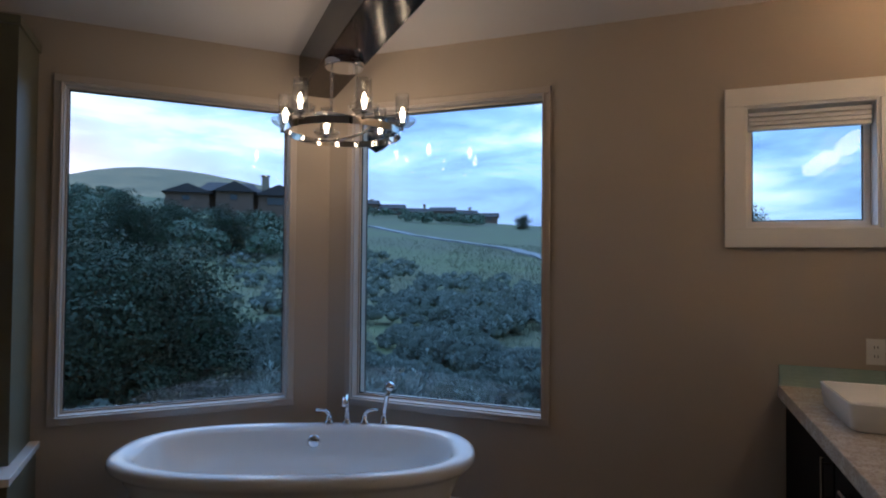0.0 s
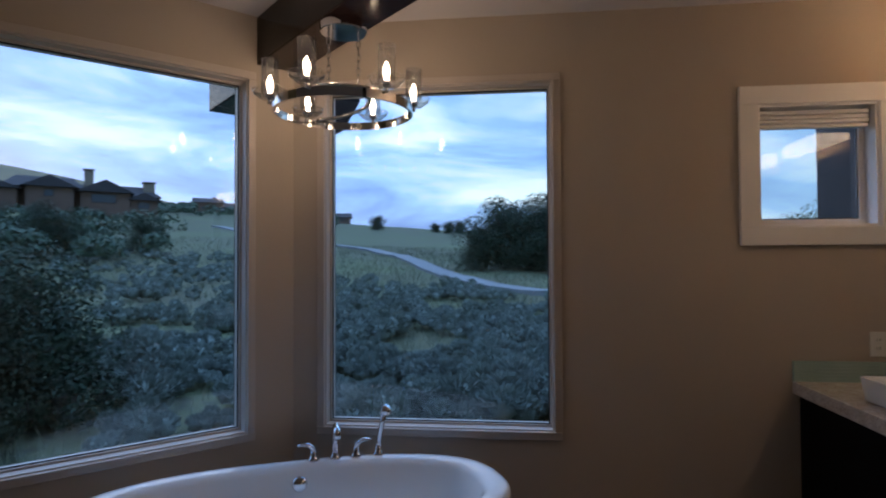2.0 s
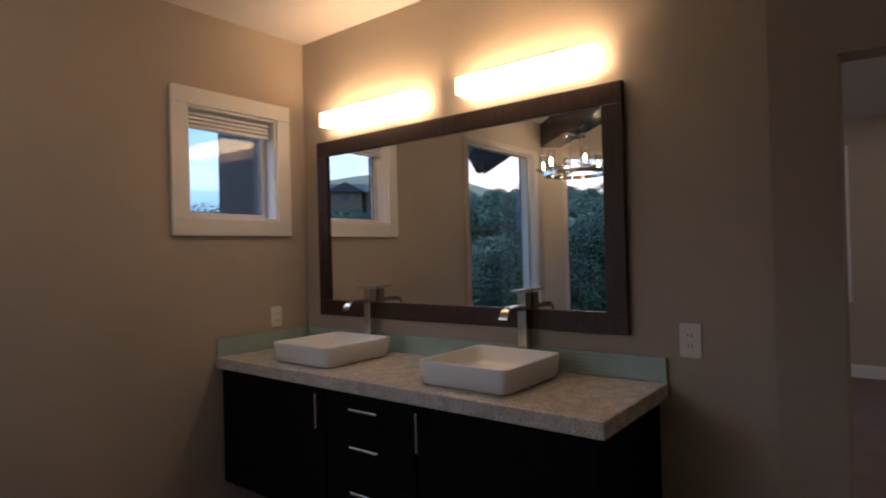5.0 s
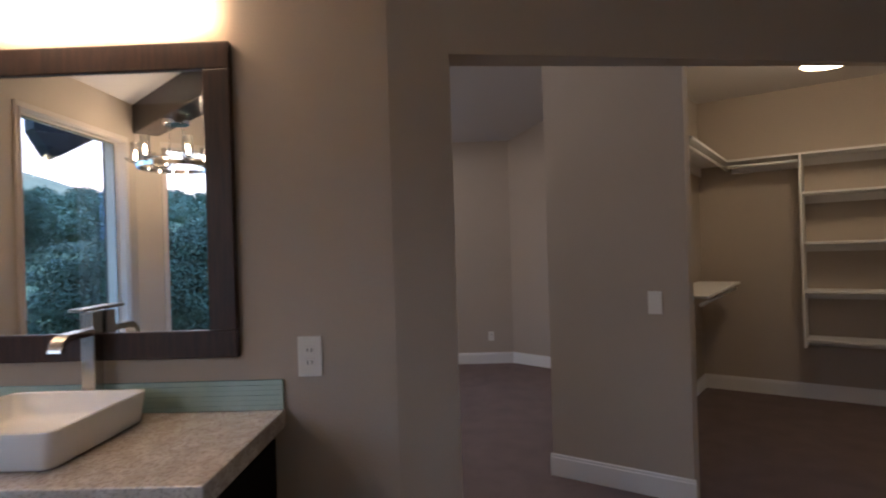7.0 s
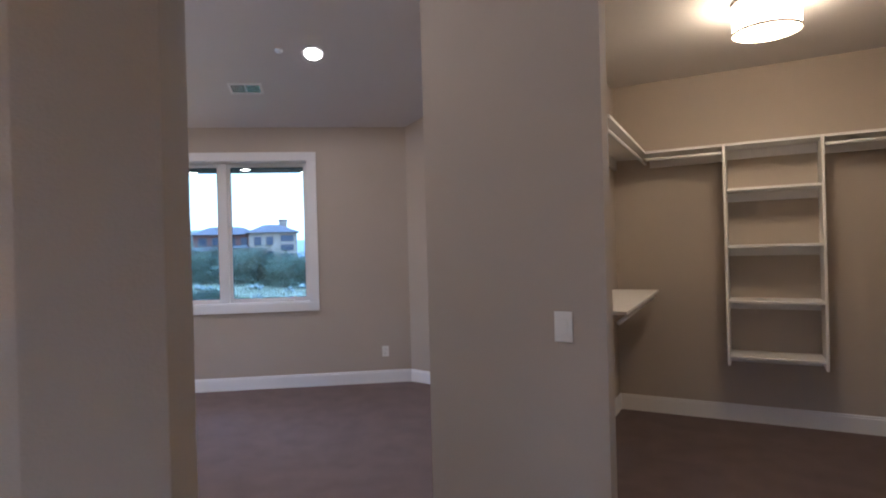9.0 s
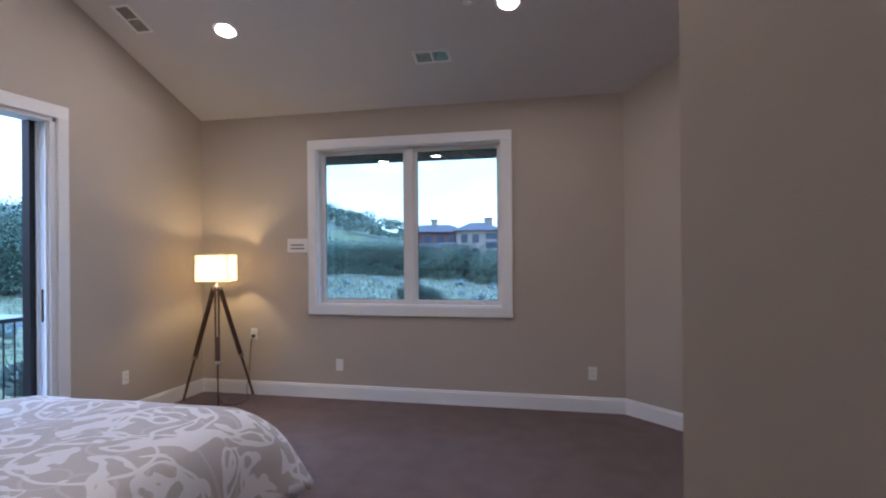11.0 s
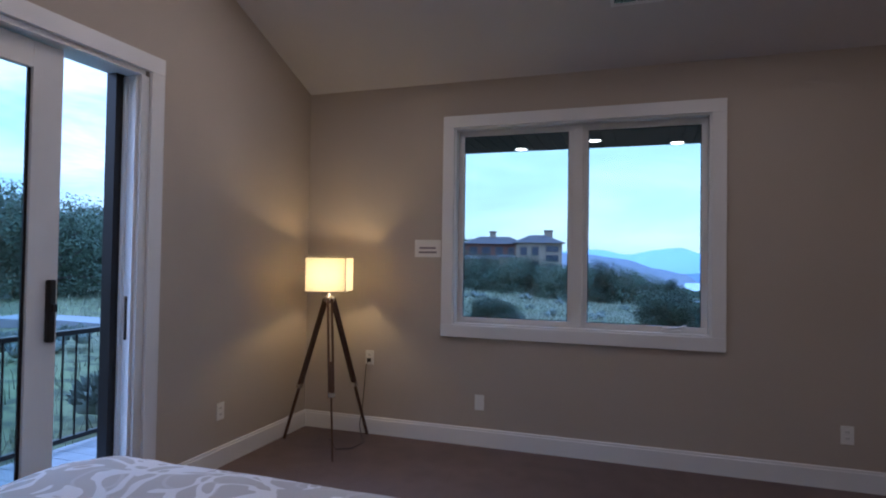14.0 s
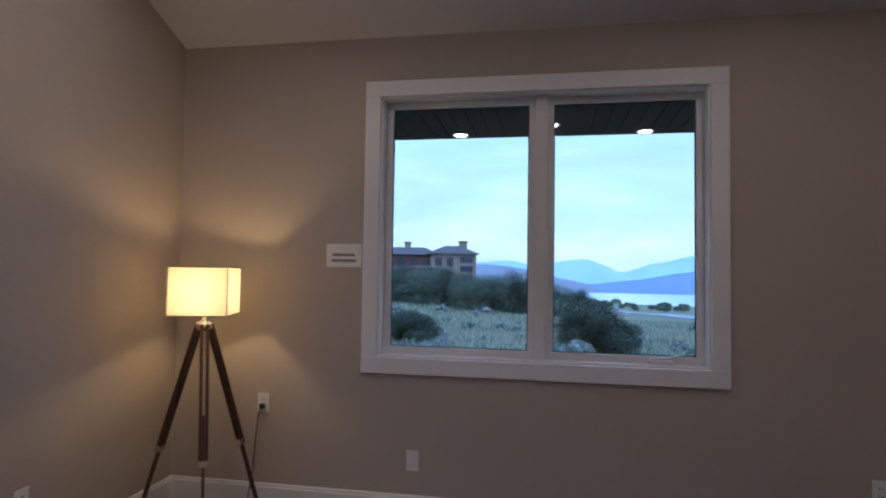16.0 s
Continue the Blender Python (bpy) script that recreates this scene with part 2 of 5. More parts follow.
def lathe(profile, n=24, bm=None, m=None):
    """A turned body from (radius, height) pairs."""
    bm = bm or bmesh.new()
    rings = []
    for r, z in profile:
        rings.append([bm.verts.new((r * math.cos(2 * math.pi * i / n), r * math.sin(2 * math.pi * i / n), z)) for i in range(n)])
    for a, b in zip(rings, rings[1:]):
        for i in range(n):
            bm.faces.new((a[i], a[(i + 1) % n], b[(i + 1) % n], b[i]))
    if profile[0][0] > 1e-4:
        bm.faces.new(rings[0][::-1])
    if profile[-1][0] > 1e-4:
        bm.faces.new(rings[-1])
    if m is not None:
        bmesh.ops.transform(bm, matrix=m, verts=[v for r in rings for v in r])
    return bm


def tube(points, radius, n=10, bm=None, caps=True):
    """A round bar along points; radius may be a list."""
    bm = bm or bmesh.new()
    pts = [Vector(p) for p in points]
    rad = radius if isinstance(radius, (list, tuple)) else [radius] * len(pts)
    rings, side = [], None
    for i, p in enumerate(pts):
        d = (pts[min(i + 1, len(pts) - 1)] - pts[max(i - 1, 0)]).normalized()
        if side is None:
            side = d.orthogonal().normalized()
        side = (side - d * side.dot(d)).normalized()
        up = d.cross(side)
        rings.append([bm.verts.new(p + (side * math.cos(2 * math.pi * k / n) + up * math.sin(2 * math.pi * k / n)) * rad[i]) for k in range(n)])
    for a, b in zip(rings, rings[1:]):
        for k in range(n):
            bm.faces.new((a[k], a[(k + 1) % n], b[(k + 1) % n], b[k]))
    if caps:
        bm.faces.new(rings[0][::-1])
        bm.faces.new(rings[-1])
    return bm


def frame_of(p0, p1, flip=False):
    """Local axes for a wall: x along p0 to p1, y outwards (to the left of the way, or right if flipped), z up."""
    u = (Vector((*p1, 0)) - Vector((*p0, 0)))
    length = u.length
    u.normalize()
    n = Vector((-u.y, u.x, 0)) * (-1 if flip else 1)
    return Matrix(((u.x, n.x, 0, p0[0]), (u.y, n.y, 0, p0[1]), (0, 0, 1, 0), (0, 0, 0, 1))), length


def wall(name, p0, p1, z0, z1, thick, openings=(), flip=False, mat=None, label="", outside=None, skin=0.02):
    """A wall whose inner face runs from p0 to p1, with openings (s0, s1, z0, z1) right through it."""
    m, length = frame_of(p0, p1, flip)
    xs = sorted({0.0, length, *[o[0] for o in openings], *[o[1] for o in openings]})
    zs = sorted({z0, z1, *[o[2] for o in openings], *[o[3] for o in openings]})
    gone = lambda x, z: any(o[0] < x < o[1] and o[2] < z < o[3] for o in openings)

    def body(y0, y1):
        bm = bmesh.new()
        full = {(i, k): not gone((xs[i] + xs[i + 1]) / 2, (zs[k] + zs[k + 1]) / 2) for i in range(len(xs) - 1) for k in range(len(zs) - 1)}
        for (i, k), f in full.items():
            if not f:
                continue
            xa, xb, za, zb = xs[i], xs[i + 1], zs[k], zs[k + 1]
            quads = [((xa, y0, za), (xb, y0, za), (xb, y0, zb), (xa, y0, zb)), ((xa, y1, za), (xa, y1, zb), (xb, y1, zb), (xb, y1, za))]
            if not full.get((i - 1, k)):
                quads.append(((xa, y0, za), (xa, y0, zb), (xa, y1, zb), (xa, y1, za)))
            if not full.get((i + 1, k)):
                quads.append(((xb, y0, za), (xb, y1, za), (xb, y1, zb), (xb, y0, zb)))
            if not full.get((i, k - 1)):
                quads.append(((xa, y0, za), (xa, y1, za), (xb, y1, za), (xb, y0, za)))
            if not full.get((i, k + 1)):
                quads.append(((xa, y0, zb), (xb, y0, zb), (xb, y1, zb), (xa, y1, zb)))
            for q in quads:
                bm.faces.new([bm.verts.new(m @ Vector(v)) for v in q])
        bmesh.ops.remove_doubles(bm, verts=bm.verts, dist=1e-5)
        return bm

    ob = solid(name, body(0.0, thick), mat or M_WALL, label or "beige painted interior wall", "wall")
    if outside:
        part("siding", body(thick + 0.001, thick + skin), outside, ob, "dark brown exterior board siding")
    return ob, m


def base_run(name, p0, p1, flip=False, h=0.14, s0=0.0, s1=None):
    m, length = frame_of(p0, p1, flip)
    s1 = length if s1 is None else s1
    outline = ((-0.001, 0.001), (-0.014, 0.001), (-0.014, h - 0.022), (-0.010, h - 0.018), (-0.010, h - 0.006), (-0.005, h), (-0.001, h))
    bm = bmesh.new()
    ends = [[bm.verts.new(m @ Vector((s, y, z))) for y, z in outline] for s in (s0, s1)]
    for i in range(len(outline)):
        j = (i + 1) % len(outline)
        bm.faces.new((ends[0][i], ends[0][j], ends[1][j], ends[1][i]))
    bm.faces.new(ends[0])
    bm.faces.new(ends[1])
    return solid(name, bm, M_TRIM, "tall white painted baseboard along the wall", "baseboard")


# ---- plan ----
NW = (-0.04, 4.49)                      # where the two tall windows meet
DIAG = (NW[0] - 1.62 * 0.7071, NW[1] - 1.62 * 0.7071)
VAN_X, BED_X, BED_E, BED_N = 3.017, 3.20, 8.427, 5.252
BEND = (VAN_X, 1.985)
JAMB_A, JAMB_B = (3.070, 1.788), (3.36, 0.065)
PIL_L, PIL_R = (4.822, 1.207), (4.356, 0.514)
SE, SJ = (BED_E, 1.09), (7.02, -0.317)
CL_D, CL_E = Vector((0.820, -0.572)), Vector((-0.572, -0.820))
CL_C = Vector((6.95, -0.65))
BATH_H, CLOSET_H = 2.755, 2.81
bed_ceiling = lambda x, y: 2.785 + 0.385 * (BED_E - max(x, 5.6))

# floors
solid("floor_bathroom", prism([(-2.6, -0.1), (3.36, -0.1), JAMB_B, (3.13, 1.785), (3.10, 4.66), (-0.1, 4.66), (-2.6, 2.3)], -0.12, 0.0), M_TILE, "tan stone tile bathroom floor", "floor")
solid("floor_carpet", prism([(3.135, 1.785), (3.36, 0.06), (3.0, -0.6), (5.6, -2.9), (7.3, -0.8), (7.2, -0.32), (8.6, 1.0), (8.6, 5.40), (3.15, 5.40)], -0.12, 0.004), M_CARPET, "brown cut-pile carpet floor", "floor")

# bathroom shell
wall_n, MN = wall("wall_north_bath", NW, (VAN_X, 4.49), 0, 2.9, 0.16, [(0.172, 1.334, 0.675, 2.412), (2.305, 2.845, 1.672, 2.258)], outside=M_SIDING)
wall_nw, MW = wall("wall_northwest_bath", NW, DIAG, 0, 2.9, 0.16, [(0.246, 1.410, 0.677, 2.425)], flip=True, outside=M_SIDING)
wall("wall_west_bath", DIAG, (-2.6, 2.3), 0, 2.9, 0.16, flip=True, outside=M_SIDING)
wall("wall_far_west_bath", (-2.6, 2.3), (-2.6, 0.065), 0, 2.9, 0.16, flip=True)
wall("wall_south_bath", (-2.6, 0.065), JAMB_B, 0, 4.6, 0.16, flip=True)
solid("wall_vanity", prism([(VAN_X, 5.40), BEND, JAMB_A, (BED_X, 1.785), (BED_X, 5.40)], 0, 4.6), M_WALL, "beige wall between bathroom and bedroom", "wall")
solid("wall_siding_return", boxes((2.995, 3.0165, 4.672, 5.42, -0.6, 4.6)), M_SIDING, "dark brown boarded outer wall", "wall")
solid("wall_header", prism([JAMB_A, (BED_X, 1.785), (3.40, 0.067), JAMB_B], 2.088, 4.6), M_WALL, "beige header wall over the wide opening", "wall")
solid("ceiling_bathroom", prism([(-2.6, 0.065), (3.33, 0.065), (3.03, 1.785), (VAN_X, 4.49), NW, DIAG, (-2.6, 2.3)], BATH_H, BATH_H + 0.1), M_CEIL, "smooth pale bathroom ceiling", "ceiling")

# bedroom and closet shell
wall("wall_east_bed", (BED_E, BED_N + 0.16), SE, 0, 2.80, 0.16, [(BED_N + 0.16 - 3.965, BED_N + 0.16 - 2.15, 0.91, 2.425)], outside=M_SIDING)
wall("wall_north_bed", (BED_X, BED_N), (BED_E, BED_N), 0, 4.2, 0.16, [(1.70, 6.72 - BED_X, 0.0, 2.44)], outside=M_SIDING)
wall("wall_southeast_bed", SE, SJ, 0, 4.6, 0.16, outside=M_SIDING)
solid("wall_closet_side", prism([tuple(Vector(PIL_L) + CL_D * 0.006), tuple(Vector(PIL_L) + Vector((-0.106, -0.158)) + CL_D * 0.006), tuple(CL_C), SJ], 0, 4.6), M_WALL, "beige wall between bedroom and closet", "wall")
_f0, _f1 = Vector(PIL_L), Vector(PIL_R)
_in = CL_D * 0.115
solid("wall_closet_front", prism([(PIL_L[0] - 0.002, PIL_L[1] - 0.003), PIL_R, tuple(_f1 + _in), tuple(_f0 + _in + Vector((-0.106, -0.158)))], 0, 4.6), M_WALL, "narrow beige wall beside the closet entry", "wall")
_cr = CL_C + CL_E * 1.95
wall("wall_closet_back", tuple(CL_C), tuple(_cr), 0, 2.9, 0.16)
wall("wall_closet_right", tuple(_cr), tuple(_cr - CL_D * 3.0), 0, 2.9, 0.16)
wall("wall_hall_end", (3.361, 0.064), (3.361, -0.50), 0, 4.6, 0.12, flip=True)
solid("ceiling_closet", prism([tuple(CL_C), tuple(_cr), tuple(_cr - CL_D * 2.9), (4.30, 0.42), (4.72, 1.05)], CLOSET_H, CLOSET_H + 0.1), M_CEIL, "pale closet ceiling", "ceiling")


def slope_slab(x0, x1, y0, y1):
    return prism([(x0, y0), (x1, y0), (x1, y1), (x0, y1)], bed_ceiling, lambda x, y: bed_ceiling(x, y) + 0.12)


solid("ceiling_bedroom_slope", slope_slab(5.6, 8.60, -0.6, 5.41), M_CEIL, "sloping pale bedroom ceiling", "ceiling")
solid("ceiling_bedroom_flat", slope_slab(3.0, 5.6, -1.3, 5.41), M_CEIL, "pale high bedroom ceiling", "ceiling")

# baseboards
base_run("baseboard_bed_east", (BED_E, BED_N), SE)
base_run("baseboard_bed_north", (BED_X, BED_N), (BED_E, BED_N), s0=3.625)
base_run("baseboard_bed_southeast", SE, SJ)
base_run("baseboard_pillar", PIL_L, PIL_R, s0=-0.012, s1=0.847)
base_run("baseboard_closet_back", tuple(CL_C), tuple(_cr))
base_run("baseboard_closet_side", tuple(CL_C), tuple(CL_C - CL_D * 2.3), flip=True)
base_run("baseboard_bath_north", NW, (2.45, 4.49), h=0.18)

# ---- windows and doors ----
def casing(win, m, s0, s1, z0, z1, w, proud=0.018, w_top=None, mat=None):
    mat = mat or M_TRIM
    wt = w_top or w
    part("casing_head", boxes((s0 - w, s1 + w, -proud, -0.001, z1, z1 + wt), m=m, bevel=0.003), mat, win)
    part("casing_sill", boxes((s0 - w, s1 + w, -proud, -0.001, z0 - w, z0), m=m, bevel=0.003), mat, win)
    part("casing_side", boxes((s0 - w, s0, -proud + 0.001, -0.001, z0, z1), m=m, bevel=0.003), mat, win)
    part("casing_side", boxes((s1, s1 + w, -proud + 0.001, -0.001, z0, z1), m=m, bevel=0.003), mat, win)


def liner(win, m, s0, s1, z0, z1, depth, t=0.012, mat=None):
    bm = boxes((s0, s1, -0.004, depth, z0, z0 + t), (s0, s1, -0.004, depth, z1 - t, z1), (s0, s0 + t, -0.004, depth, z0 + t, z1 - t), (s1 - t, s1, -0.004, depth, z0 + t, z1 - t), m=m)
    part("jamb_liner", bm, mat or M_TRIM, win)


def sash(win, m, s0, s1, z0, z1, y, w, depth=0.03, mat=None, glass=None, name="sash", edge=True):
    mat = mat or M_SASH
    fr = part(name, boxes((s0, s1, y, y + depth, z0, z0 + w), (s0, s1, y, y + depth, z1 - w, z1), (s0, s0 + w, y, y + depth, z0 + w, z1 - w), (s1 - w, s1, y, y + depth, z0 + w, z1 - w), m=m, bevel=0.003), mat, win)
    if edge:
        e, yy = 0.006, y + depth * 0.5 - 0.004
        part("gasket", boxes((s0 + w, s1 - w, yy, yy + 0.003, z0 + w, z0 + w + e), (s0 + w, s1 - w, yy, yy + 0.003, z1 - w - e, z1 - w), (s0 + w, s0 + w + e, yy, yy + 0.003, z0 + w + e, z1 - w - e), (s1 - w - e, s1 - w, yy, yy + 0.003, z0 + w + e, z1 - w - e), m=m), M_DARKMETAL, fr)
    p = part("pane", boxes((s0 + w - 0.002, s1 - w + 0.002, y + depth * 0.5, y + depth * 0.5 + 0.004, z0 + w - 0.002, z1 - w + 0.002), m=m), glass or M_PANE, fr)
    p.visible_shadow = False
    return fr


def tall_window(name, m, s0, s1, z0, z1):
    win = thing(name, "tall fixed picture window with slim white casing", "window", kind="structure")
    casing(win, m, s0, s1, z0, z1, 0.040, mat=M_CASE)
    t = 0.010
    for a in ((s0 - t, s1 + t, -0.026, -0.0185, z1, z1 + t), (s0 - t, s1 + t, -0.026, -0.0185, z0 - t, z0), (s0 - t, s0, -0.026, -0.0185, z0, z1), (s1, s1 + t, -0.026, -0.0185, z0, z1)):
        part("inner_bead", boxes(a, m=m, bevel=0.002), M_CASE, win)
    liner(win, m, s0, s1, z0, z1, 0.15, 0.006, M_CASE)
    sash(win, m, s0 + 0.006, s1 - 0.006, z0 + 0.006, z1 - 0.006, 0.055, 0.010, 0.035, mat=M_CASE)
    return win


tall_window("window_1", MW, 0.246, 1.410, 0.677, 2.425)
tall_window("window_2", MN, 0.172, 1.334, 0.675, 2.412)

win3 = thing("window_3", "small square window with wide white casing and raised blind", "window", kind="structure")
casing(win3, MN, 2.305, 2.845, 1.672, 2.258, 0.088, 0.022)
liner(win3, MN, 2.305, 2.845, 1.672, 2.258, 0.15)
sash(win3, MN, 2.317, 2.833, 1.684, 2.246, 0.085, 0.028)
for i in range(4):
    part("blind_slat", boxes((2.325, 2.825, 0.028 + 0.004 * (i % 2), 0.070, 2.238 - 0.022 * (i + 1), 2.238 - 0.022 * i - 0.005), m=MN, bevel=0.002), M_TRIM, win3, "raised white blind slat")

ME, _ = frame_of((BED_E, BED_N + 0.16), SE)
ey = lambda y: BED_N + 0.16 - y
win4 = thing("window_4", "two-light white casement window with wide casing", "window", kind="structure")
casing(win4, ME, ey(3.965), ey(2.15), 0.91, 2.425, 0.092, 0.024)
liner(win4, ME, ey(3.965), ey(2.15), 0.91, 2.425, 0.15)
sash(win4, ME, ey(3.953), ey(3.065), 0.922, 2.413, 0.07, 0.042, 0.04)
sash(win4, ME, ey(3.009), ey(2.162), 0.922, 2.413, 0.07, 0.042, 0.04)
part("mullion", boxes((ey(3.075), ey(3.0), 0.045, 0.125, 0.922, 2.413), m=ME, bevel=0.004), M_SASH, win4)
crank = part("crank_handle", boxes((ey(2.46), ey(2.33), 0.035, 0.068, 0.923, 0.945), m=ME, bevel=0.004), M_SASH, win4, "white folding crank handle")
part("crank_arm", tube([ME @ Vector((ey(2.45), 0.05, 0.95)), ME @ Vector((ey(2.36), 0.04, 0.957)), ME @ Vector((ey(2.30), 0.03, 0.975))], 0.008, 8), M_SASH, crank)
part("sash_latch", boxes((ey(3.012), ey(2.996), 0.030, 0.046, 1.02, 1.13), m=ME, bevel=0.004), M_SASH, win4)

MB, _ = frame_of((BED_X, BED_N), (BED_E, BED_N))
bx = lambda x: x - BED_X
door = thing("door_1", "white sliding glass patio door, partly open", "door", kind="structure")
part("casing_head", boxes((1.70 - 0.095, bx(6.72) + 0.095, -0.024, -0.001, 2.44, 2.535), m=MB, bevel=0.003), M_TRIM, door)
part("casing_side", boxes((bx(6.72), bx(6.72) + 0.095, -0.023, -0.001, 0.004, 2.44), m=MB, bevel=0.003), M_TRIM, door)
part("casing_side", boxes((1.70 - 0.095, 1.70, -0.023, -0.001, 0.004, 2.44), m=MB, bevel=0.003), M_TRIM, door)
part("jamb", boxes((bx(6.665), bx(6.72), -0.004, 0.108, 0.004, 2.41), m=MB, bevel=0.002), M_SASH, door)
part("jamb_stop", boxes((bx(6.645), bx(6.665), 0.015, 0.035, 0.03, 2.40), (bx(6.645), bx(6.665), 0.09, 0.107, 0.03, 2.40), m=MB), M_SASH, door)
part("strike_plate", boxes((bx(6.661), bx(6.6645), 0.055, 0.078, 0.93, 1.17), m=MB), M_NICKEL, door, "brushed metal strike plate")
part("weather_strip", boxes((bx(6.60), bx(6.72), 0.109, 0.178, 0.02, 2.44), m=MB), M_DARKMETAL, door, "black weather strip")
part("head_jamb", boxes((1.70, bx(6.69), -0.004, 0.17, 2.41, 2.44), m=MB), M_SASH, door)
part("threshold", boxes((1.70, bx(6.69), 0.0, 0.19, 0.002, 0.022), m=MB, bevel=0.003), M_DARKMETAL, door, "dark metal threshold")
slider = part("sliding_panel", boxes((bx(6.095), bx(6.245), 0.05, 0.09, 0.03, 2.40), (bx(5.18), bx(5.32), 0.05, 0.09, 0.03, 2.40), (bx(5.32), bx(6.095), 0.05, 0.09, 2.27, 2.40), (bx(5.32), bx(6.095), 0.05, 0.09, 0.03, 0.22), m=MB, bevel=0.003), M_SASH, door)
part("gasket", boxes((bx(6.080), bx(6.095), 0.066, 0.075, 0.22, 2.27), (bx(5.32), bx(5.335), 0.066, 0.075, 0.22, 2.27), m=MB), M_DARKMETAL, slider)
p = part("pane", boxes((bx(5.32), bx(6.095), 0.069, 0.073, 0.22, 2.27), m=MB), M_PANE2, slider)
p.visible_shadow = False
hand = part("door_handle", boxes((bx(6.180), bx(6.215), 0.015, 0.05, 0.975, 1.275), m=MB, bevel=0.008), M_DARKMETAL, slider, "black door pull")
part("thumb_latch", boxes((bx(6.187), bx(6.208), -0.005, 0.018, 1.12, 1.16), m=MB, bevel=0.003), M_DARKMETAL, hand)
fixed = part("fixed_panel", boxes((bx(5.84), bx(5.98), 0.11, 0.15, 0.03, 2.40), (bx(4.90), bx(5.02), 0.11, 0.15, 0.03, 2.40), (bx(5.02), bx(5.84), 0.11, 0.15, 2.27, 2.40), (bx(5.02), bx(5.84), 0.11, 0.15, 0.03, 0.22), m=MB, bevel=0.003), M_CLAD, door, "dark grey clad fixed panel")
p = part("pane", boxes((bx(5.02), bx(5.84), 0.129, 0.133, 0.22, 2.27), m=MB), M_PANE2, fixed)
p.visible_shadow = False

# ---- ceiling beam and chandelier ----
BM = Matrix.Translation((-0.119, 4.411, 0)) @ pose(0, 0, 0, 0, 0, -135)   # +y runs out from the corner into the room
beam = thing("ceiling_beam", "dark stained timber beam under the ceiling", "beam", kind="structure")
part("timber", boxes((-0.132, 0.085, -0.05, 3.9, 2.512, BATH_H - 0.001), m=BM, bevel=0.006), M_BEAM, beam)
part("beam_end", boxes((-0.132, 0.080, -0.80, -0.185, 2.44, 2.72), m=BM, bevel=0.006), M_BEAM, beam, "dark timber beam end under the eave")

# the pointed end of a rafter under the eave outside the corner
bm = bmesh.new()
tail = Matrix.Translation((-0.075, 5.22, 0)) @ pose(0, 0, 0, 0, 0, 38)
outline = ((-0.42, 2.60), (0.0, 2.33), (0.06, 2.36), (0.17, 2.56), (0.17, 2.80), (-0.42, 2.80))
front, back = [[bm.verts.new(tail @ Vector((u, y, z))) for u, z in outline] for y in (-0.10, 0.14)]
bm.faces.new(front)
bm.faces.new(back[::-1])
for k in range(len(outline)):
    bm.faces.new((front[k], back[k], back[(k + 1) % 6], front[(k + 1) % 6]))
part("rafter_tail", bm, M_SOFFIT, beam, "dark pointed rafter end under the eave")


def ring(r0, r1, z0, z1, n=72):
    bm = bmesh.new()
    rs = [[bm.verts.new((r * math.cos(2 * math.pi * i / n), r * math.sin(2 * math.pi * i / n), z)) for i in range(n)] for r, z in ((r0, z0), (r1, z0), (r1, z1), (r0, z1))]
    for a, b in zip(rs, rs[1:] + rs[:1]):
        for i in range(n):
            bm.faces.new((a[i], a[(i + 1) % n], b[(i + 1) % n], b[i]))
    return bm


CH = pose(0.392, 3.925, 0.063)
chandelier = thing("chandelier", "polished nickel ring chandelier with six lit glass cylinders", "chandelier", CH)
part("canopy", lathe([(0.0, 2.412), (0.094, 2.412), (0.098, 2.416), (0.098, 2.446), (0.0, 2.449)], 40), M_CHROME, chandelier, "round polished canopy")
RING_Z, RING_R = 2.085, 0.285
part("ring", ring(RING_R - 0.005, RING_R + 0.004, RING_Z - 0.017, RING_Z + 0.017, 120), M_CHROME, chandelier, "flat polished ring")


def chain(x, y, z0, z1):
    bm = bmesh.new()
    n = int((z1 - z0) / 0.026)
    for i in range(n):
        z = z0 + (i + 0.5) * (z1 - z0) / n
        pts = []
        for k in range(13):
            a = 2 * math.pi * k / 12
            u, w = 0.008 * math.cos(a), 0.018 * math.sin(a)
            pts.append((x + (u if i % 2 else 0), y + (0 if i % 2 else u), z + w))
        tube(pts, 0.0021, 5, bm, False)
    return bm


ax = Vector((math.cos(radians(22.5)), math.sin(radians(22.5))))
for s in (-1, 1):
    part("chain", chain(ax.x * 0.062 * s, ax.y * 0.062 * s, 2.155, 2.414), M_CHROME, chandelier, "chrome link chain", True)
    # a curved strap rises from the ring to the foot of the chain
    pts = []
    for k in range(15):
        f = k / 14
        a = radians(22.5 + (180 if s < 0 else 0)) + (1 - f) * 1.9
        r = 0.062 + (RING_R - 0.065) * (1 - f) ** 0.8
        pts.append((r * math.cos(a), r * math.sin(a), RING_Z + 0.016 + 0.06 * math.sin(f * math.pi / 2)))
    part("strap", tube(pts, 0.0085, 8), M_NICKEL, chandelier, "curved metal strap", True)


